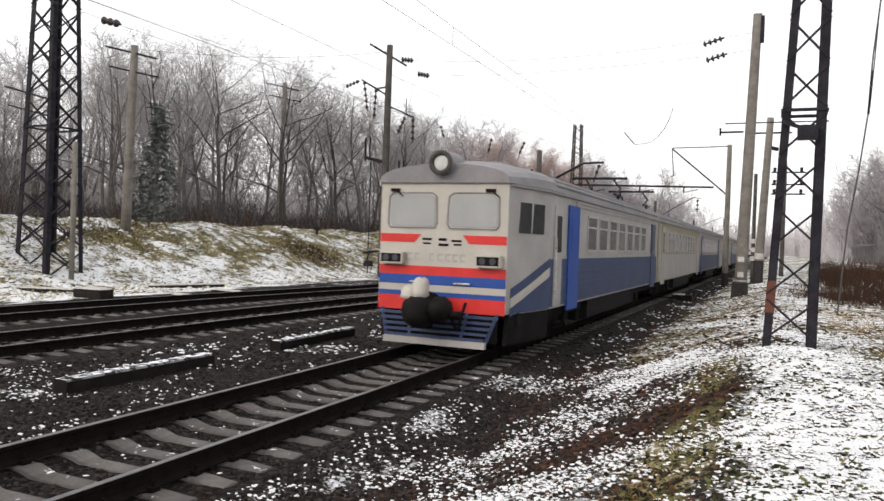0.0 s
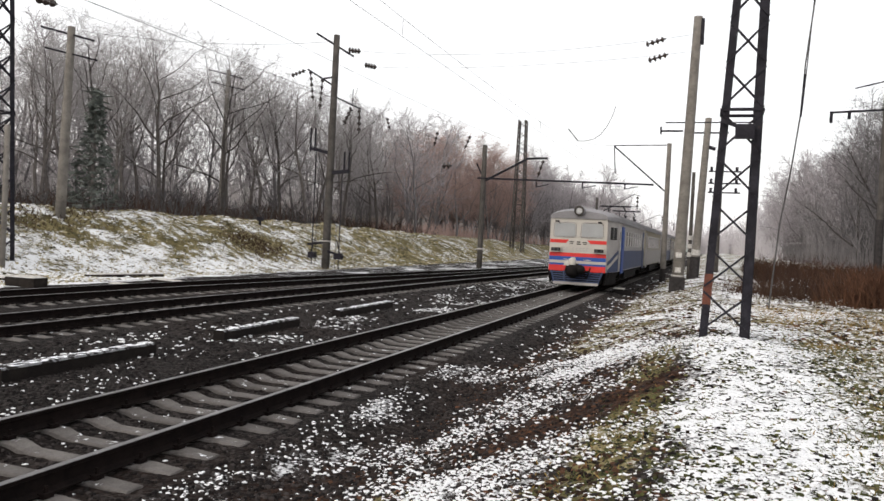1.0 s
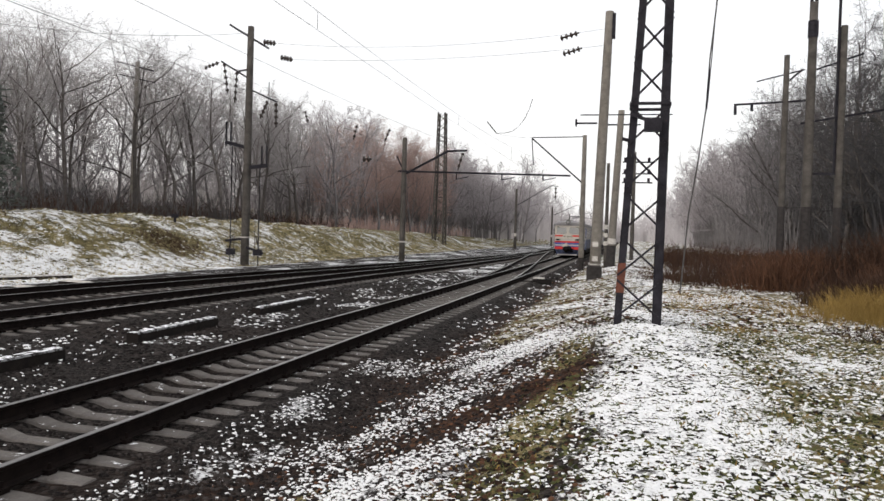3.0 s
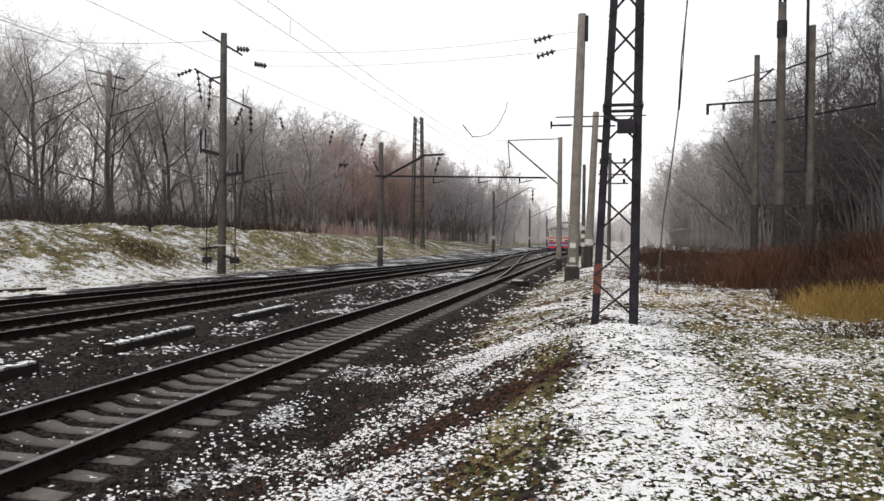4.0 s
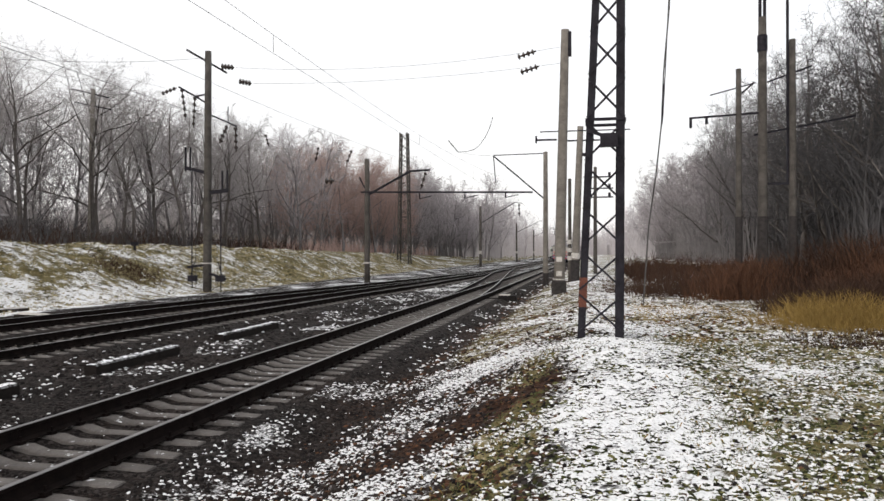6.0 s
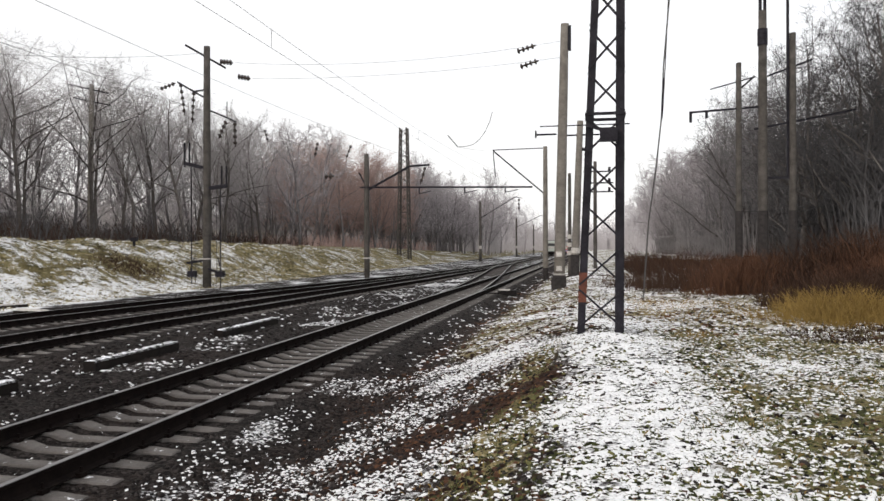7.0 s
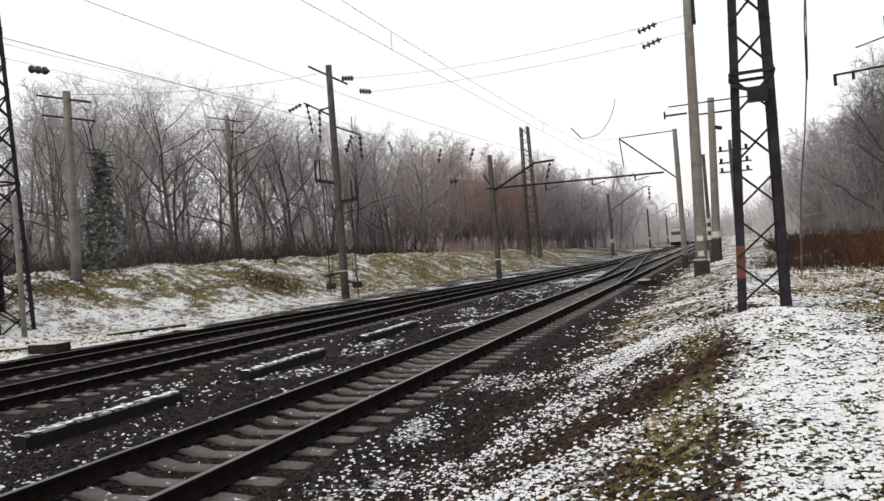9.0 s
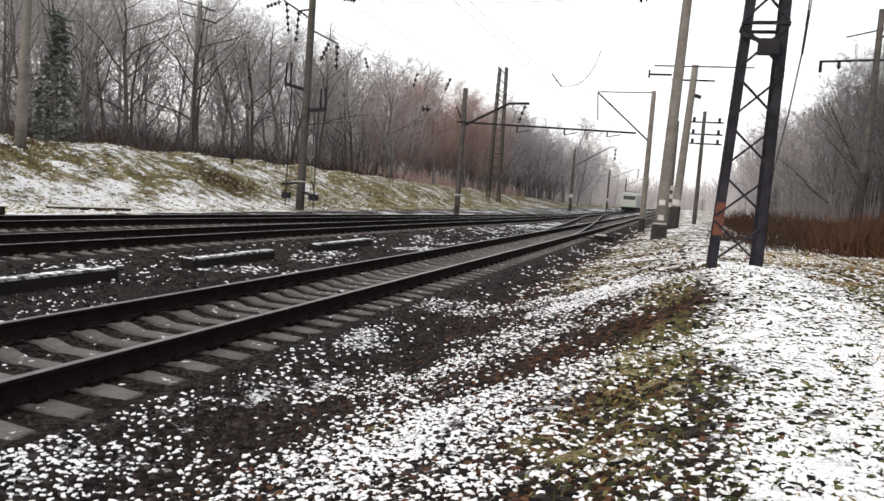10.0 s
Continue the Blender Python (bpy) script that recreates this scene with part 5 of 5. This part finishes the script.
def locomotive():
    """The far train that comes the other way."""
    t = thing("locomotive", "pale green locomotive coming along the second track", "locomotive")
    rings = [[(-w, y, 1.0), (w, y, 1.0), (w, y, z), (w * 0.75, y, z + 0.4), (-w * 0.75, y, z + 0.4), (-w, y, z)] for y, w, z in ((0, 1.4, 3.3), (0.8, 1.5, 3.6), (18, 1.5, 3.6))]
    part("body", Shape().loft(rings), M_GREEN, t)
    part("underframe", Shape().box(-1.4, -0.1, 0.35, 1.4, 18, 1.05), M_UNDER, t)
    part("windscreen", Shape().box(-1.15, -0.03, 2.5, 1.15, 0.0, 3.25), M_DARKPANE, t)
    part("white_band", Shape().box(-1.38, -0.02, 1.9, 1.38, -0.004, 2.3), M_WHITE, t)
    part("roof", Shape().box(-1.1, 0.5, 3.95, 1.1, 17.5, 4.15), M_ROOF, t)
    bogie(t, 4.0)
    bogie(t, 14.0)
    return t


loco = locomotive()


# ---- small things beside the tracks ----
def spare_sleeper(x0, y0, x1, y1):
    t = thing("timber_sleeper", "old dark timber sleeper dusted with snow on the ballast", "timber", "spare sleepers")
    ln = math.hypot(x1 - x0, y1 - y0)
    s = Shape()
    s.loft([[(-0.12, y, -0.06), (0.12, y, -0.06), (0.125, y, 0.14), (0.1, y, 0.17), (-0.1, y, 0.17), (-0.125, y, 0.14)] for y in (0.0, 0.02, ln * 0.5, ln - 0.02, ln)])
    part("beam", s, M_TIMBER, t)
    t.matrix_basis = pose(x0, y0, 0, 0, 0, -math.degrees(math.atan2(x1 - x0, y1 - y0)))
    return t


spare_sleeper(-3.2, 7.8, -3.23, 10.85)
spare_sleeper(-3.25, 12.8, -3.33, 15.85)
spare_sleeper(-3.42, 18.1, -3.5, 21.8)


def switch_box(x, y):
    t = thing("point_machine", "low black point machine beside the rail", "point machine", at=pose(x, y, on_ground(x, y)))
    part("case", Shape().loft([[(-0.45, -0.3, 0.0), (0.45, -0.3, 0.0), (0.45, 0.3, 0.0), (-0.45, 0.3, 0.0)], [(-0.42, -0.28, 0.25), (0.42, -0.28, 0.25), (0.42, 0.28, 0.25), (-0.42, 0.28, 0.25)]]), M_UNDER, t)
    part("cover", Shape().box(-0.4, -0.26, 0.25, 0.1, 0.26, 0.3), M_WHITE, t, "snow-dusted lid")
    part("rod", Shape().bar((-0.4, 0, 0.1), (-1.6, 0, 0.1), 0.05), M_UNDER, t)
    part("lever", Shape().bar((0.5, 0, 0.0), (0.75, 0, 0.35), 0.05), M_UNDER, t)


switch_box(1.9, 37.0)


def marker(x, y):
    t = thing("marker_post", "small dark marker post on the bank", "marker post", at=pose(x, y, on_ground(x, y)))
    part("post", Shape().tube([(0, 0, -0.2), (0, 0, 0.35)], 0.08, 6), M_STEEL, t)
    part("head", Shape().box(-0.2, -0.1, 0.3, 0.2, 0.1, 0.55), M_STEEL, t)


marker(-21.5, 42.5)


def timber_block(x, y, w, d, h, turn, label):
    t = thing("timber_block", label, "timber", "blocks beside the siding", at=pose(x, y, on_ground(x, y), 0, 0, turn))
    part("block", Shape().loft([[(-w, -d, -0.05), (w, -d, -0.05), (w, d, -0.05), (-w, d, -0.05)], [(-w, -d, h), (w, -d, h), (w, d, h), (-w, d, h)]]), M_WOOD, t)
    part("snow", Shape().loft([[(-w * 0.95, -d * 0.9, h), (w * 0.95, -d * 0.9, h), (w * 0.95, d * 0.9, h), (-w * 0.95, d * 0.9, h)], [(-w * 0.8, -d * 0.7, h + 0.04), (w * 0.85, -d * 0.7, h + 0.05), (w * 0.8, d * 0.7, h + 0.04), (-w * 0.85, d * 0.7, h + 0.05)]]), M_WHITE, t, "cap of snow")


timber_block(-14.9, 18.9, 0.55, 0.3, 0.3, 5, "black box beside the siding with snow on top")
timber_block(-12.9, 20.9, 0.5, 0.2, 0.12, -8, "low dark block with snow on top")
timber_block(-13.3, 23.7, 0.7, 0.2, 0.12, -12, "low dark block with snow on top")
timber_block(-17.5, 19.6, 1.5, 0.14, 0.12, 20, "dark timber edging along the bank's foot")
timber_block(-16.4, 25.0, 1.6, 0.14, 0.12, 70, "dark timber edging along the bank's foot")


def cottage(x, y, w, d, h, turn, label):
    t = thing("cottage", label, "house", "houses behind the trees", at=pose(x, y, on_ground(x, y), 0, 0, turn))
    part("wall", Shape().box(-w / 2, -d / 2, -0.2, w / 2, d / 2, h), M_CREAM2, t)
    part("roof", Shape().loft([[(-w / 2 - 0.4, -d / 2 - 0.4, h), (-w / 2 - 0.4, 0, h + d * 0.17), (-w / 2 - 0.4, d / 2 + 0.4, h)], [(w / 2 + 0.4, -d / 2 - 0.4, h), (w / 2 + 0.4, 0, h + d * 0.17), (w / 2 + 0.4, d / 2 + 0.4, h)]]), M_ROOF, t)
    for k in (-0.3, 0.0, 0.3):
        part("window", Shape().box(w * k - 0.5, -d / 2 - 0.03, 1.0, w * k + 0.5, -d / 2 + 0.02, 2.2), M_DARKPANE, t)
    for k in (-0.25, 0.25):
        part("window", Shape().box(w / 2 - 0.02, d * k - 0.45, 1.0, w / 2 + 0.03, d * k + 0.45, 2.2), M_DARKPANE, t)


cottage(-52, 118, 8, 16, 3.2, 0, "low brown house behind bare trees")
cottage(-52, 40, 8, 12, 3.0, 0, "grey-roofed house behind bare trees")
cottage(-50, 62, 7, 10, 1.6, 0, "low shed behind bare trees")


# ---- stones, leaves and grass on the ground ----
def scatter(name, label, mat, n, seed, size, accept, flat=0.7, whiten=1.0, reach=6.5, start=2.2):
    """Many small five-sided stones, sown more thinly with distance from where the path runs."""
    rng = np.random.default_rng(seed)
    r = start * np.exp(rng.uniform(0, math.log(reach), n))
    a = rng.uniform(-0.72, 1.25, n)
    x, y = 5.5 - r * np.sin(a), 0.4 + r * np.cos(a)
    keep = accept(x, y, rng)
    x, y, r = x[keep], y[keep], r[keep]
    n = len(x)
    s = size * rng.uniform(0.45, 1.25, n) * (0.85 + 0.025 * r)
    snow, soil, grass = covers(x, y)
    z = height(x, y) + (ss(1.6, 2.6, x) + ss(-14, -15, x)) * (0.035 * lumps(1.0, x, y) + 0.012 * lumps(5.0, x, y))
    white = (rng.uniform(0, 1, n) < np.clip(ss(0.12, 0.95, snow + 0.12 * lumps(2.2, x, y) + 0.16 * lumps(5.0, x, y)), 0.02, 0.93) * whiten).astype(np.float32)
    turn = rng.uniform(0, 6.28, n)
    ang = turn[:, None] + np.arange(4)[None, :] * (2 * math.pi / 4) + rng.normal(0, 0.2, (n, 4))
    rad1 = s[:, None] * rng.uniform(0.8, 1.25, (n, 4))
    rad2 = rad1 * rng.uniform(0.5, 0.85, (n, 4))
    hh = s * flat * rng.uniform(0.6, 1.2, n)
    v = np.zeros((n, 9, 3))
    stretch = rng.uniform(0.7, 1.3, n)[:, None]
    v[:, 0:4, 0] = x[:, None] + rad1 * np.cos(ang) * stretch
    v[:, 0:4, 1] = y[:, None] + rad1 * np.sin(ang)
    v[:, 0:4, 2] = (z - 0.25 * s)[:, None]
    v[:, 4:8, 0] = x[:, None] + rad2 * np.cos(ang) * stretch
    v[:, 4:8, 1] = y[:, None] + rad2 * np.sin(ang)
    v[:, 4:8, 2] = (z + hh * 0.75)[:, None] + rng.normal(0, 0.12, (n, 4)) * s[:, None]
    v[:, 8, 0], v[:, 8, 1], v[:, 8, 2] = x, y, z + hh
    tri = []
    for k in range(4):
        j = (k + 1) % 4
        tri += [(k, j, 4 + j), (k, 4 + j, 4 + k), (4 + k, 4 + j, 8)]
    f = (np.array(tri)[None] + (np.arange(n) * 9)[:, None, None]).reshape(-1, 3)
    me = bpy.data.meshes.new(name)
    me.vertices.add(n * 9)
    me.vertices.foreach_set("co", v.ravel())
    me.loops.add(f.size)
    me.loops.foreach_set("vertex_index", f.ravel())
    me.polygons.add(len(f))
    me.polygons.foreach_set("loop_start", np.arange(0, f.size, 3))
    me.polygons.foreach_set("use_smooth", np.ones(len(f), bool))
    me.update(calc_edges=True)
    w = np.zeros((n, 9), np.float32)
    w[:, 4:8] = white[:, None] * 0.75
    w[:, 8] = white
    at = me.attributes.new("white", "FLOAT", "POINT")
    at.data.foreach_set("value", w.ravel())
    me.materials.append(mat)
    return tagged(new(name, me), label, "ground litter", kind="stuff")


def off_sleepers(x, y, rng):
    ok = np.ones(len(x), bool)
    for c in (np.zeros_like(x), track2(y), track3(y)):
        d = np.abs(x - c)
        phase = np.abs(((y + 8.0) / SPACING + 0.5) % 1.0 - 0.5) * SPACING
        ok &= ~((d < 1.45) & (phase < 0.17)) & ~(np.abs(d - 0.795) < 0.13)
        ok &= ~((d < 1.45) & (rng.uniform(0, 1, len(x)) < 0.3))
    return ok


def on_gravel(x, y, rng):
    return off_sleepers(x, y, rng) & (x > -14.5) & (rng.uniform(0, 1, len(x)) < 1 - 0.8 * ss(3.4, 5.0, x))


def on_soil(x, y, rng):
    return (x > 2.0) & (rng.uniform(0, 1, len(x)) < ss(2.0, 3.6, x) * (1 - 0.85 * ss(4.8, 6.2, x)))


def on_turf(x, y, rng):
    return rng.uniform(0, 1, len(x)) < ss(4.4, 6.0, x) * (1 - soil_strip(x, y))


def beyond(x, y, rng):
    return (x > 2.2) & (y < 75)


def between_tracks(x, y, rng):
    return ((x > 1.5) & (x < 2.4) | (x > -5.4) & (x < -1.55)) & (y < 80)


scatter("ballast_stones", "wet dark ballast stones with caps of snow", M_STONE, 85000, 21, 0.026, on_gravel)
scatter("leaf_litter", "brown leaves and clods with caps of snow", M_LEAF, 50000, 22, 0.028, on_soil, 0.5)
scatter("turf_clods", "olive turf and clods with caps of snow", M_TURF, 85000, 23, 0.024, on_turf, 0.55)
scatter("ground_litter", "dark clods and stones with caps of snow", M_LEAF, 26000, 24, 0.042, beyond, 0.5, 0.95, 4.5, 13.0)
scatter("ballast_stones", "dark ballast stones between the tracks", M_STONE, 40000, 25, 0.04, between_tracks, 0.55, 0.95, 4.5, 13.0)


def on_bank(x, y, rng):
    return (x < -15.6) & (x > -26) & (y > 12)


scatter("bank_clods", "straw and clods on the bank with caps of snow", M_BANKCLOD, 42000, 26, 0.05, on_bank, 0.6, 0.9, 3.6, 22.0)


def blades(name, label, mat, n, seed, tall, accept):
    rng = np.random.default_rng(seed)
    r = 2.2 * np.exp(rng.uniform(0, math.log(11), n))
    a = rng.uniform(-0.72, 0.6, n)
    x, y = 5.5 - r * np.sin(a), 0.4 + r * np.cos(a)
    keep = rng.uniform(0, 1, n) < accept(x, y)
    x, y, r = x[keep], y[keep], r[keep]
    n = len(x)
    z = height(x, y) + ss(1.6, 2.6, x) * 0.035 * lumps(1.0, x, y)
    h = tall * rng.uniform(0.4, 1.2, n)
    w = 0.002 + 0.0004 * r
    t = rng.uniform(0, 6.28, n)
    lx, ly = rng.normal(0, 0.7, n) * h, rng.normal(0, 0.7, n) * h
    v = np.zeros((n, 4, 3))
    for k, sg in ((0, -1), (1, 1)):
        v[:, k, 0], v[:, k, 1], v[:, k, 2] = x + sg * w * np.cos(t), y + sg * w * np.sin(t), z - 0.01
    v[:, 2, 0], v[:, 2, 1], v[:, 2, 2] = x + lx * 0.5 + w * 0.8 * np.cos(t), y + ly * 0.5 + w * 0.8 * np.sin(t), z + h * 0.7
    v[:, 3, 0], v[:, 3, 1], v[:, 3, 2] = x + lx, y + ly, z + h
    f = (np.array([(0, 1, 2), (0, 2, 3)])[None] + (np.arange(n) * 4)[:, None, None]).reshape(-1, 3)
    me = bpy.data.meshes.new(name)
    me.from_pydata(v.reshape(-1, 3).tolist(), [], f.tolist())
    me.materials.append(mat)
    return tagged(new(name, me), label, "grass", kind="stuff")


def grassy(x, y):
    return np.clip(covers(x, y)[2], 0, 1) * ss(4.0, 4.8, x) * (0.35 + 0.65 * ss(-0.2, 0.6, lumps(2.2, x, y)))


blades("grass_blades", "short olive winter grass poking through snow", M_GRASS, 60000, 31, 0.034, grassy)
blades("grass_blades", "short dry yellow grass poking through snow", M_STRAW, 18000, 32, 0.036, grassy)


# ---- what moves ----
def motions():
    rows = [(0.0, 13.4), (0.3, 19.8), (1.0, 35.2), (1.5, 46.0), (2.5, 67.3), (3.8, 98.0), (4.5, 115.0), (10.0, 250.0)]
    walk(cab_car, [(t, pose(0, y, 0)) for t, y in rows])
    for i, c in enumerate(mid_cars):
        walk(c, [(t, pose(0, y + LENGTH + 0.45 + 17.65 * i, 0)) for t, y in rows])
    walk(loco, [(t, pose(-4.7, y, 0)) for t, y in ((0.0, 345.0), (8.0, 192.0), (9.0, 172.0), (10.0, 156.0))])


motions()
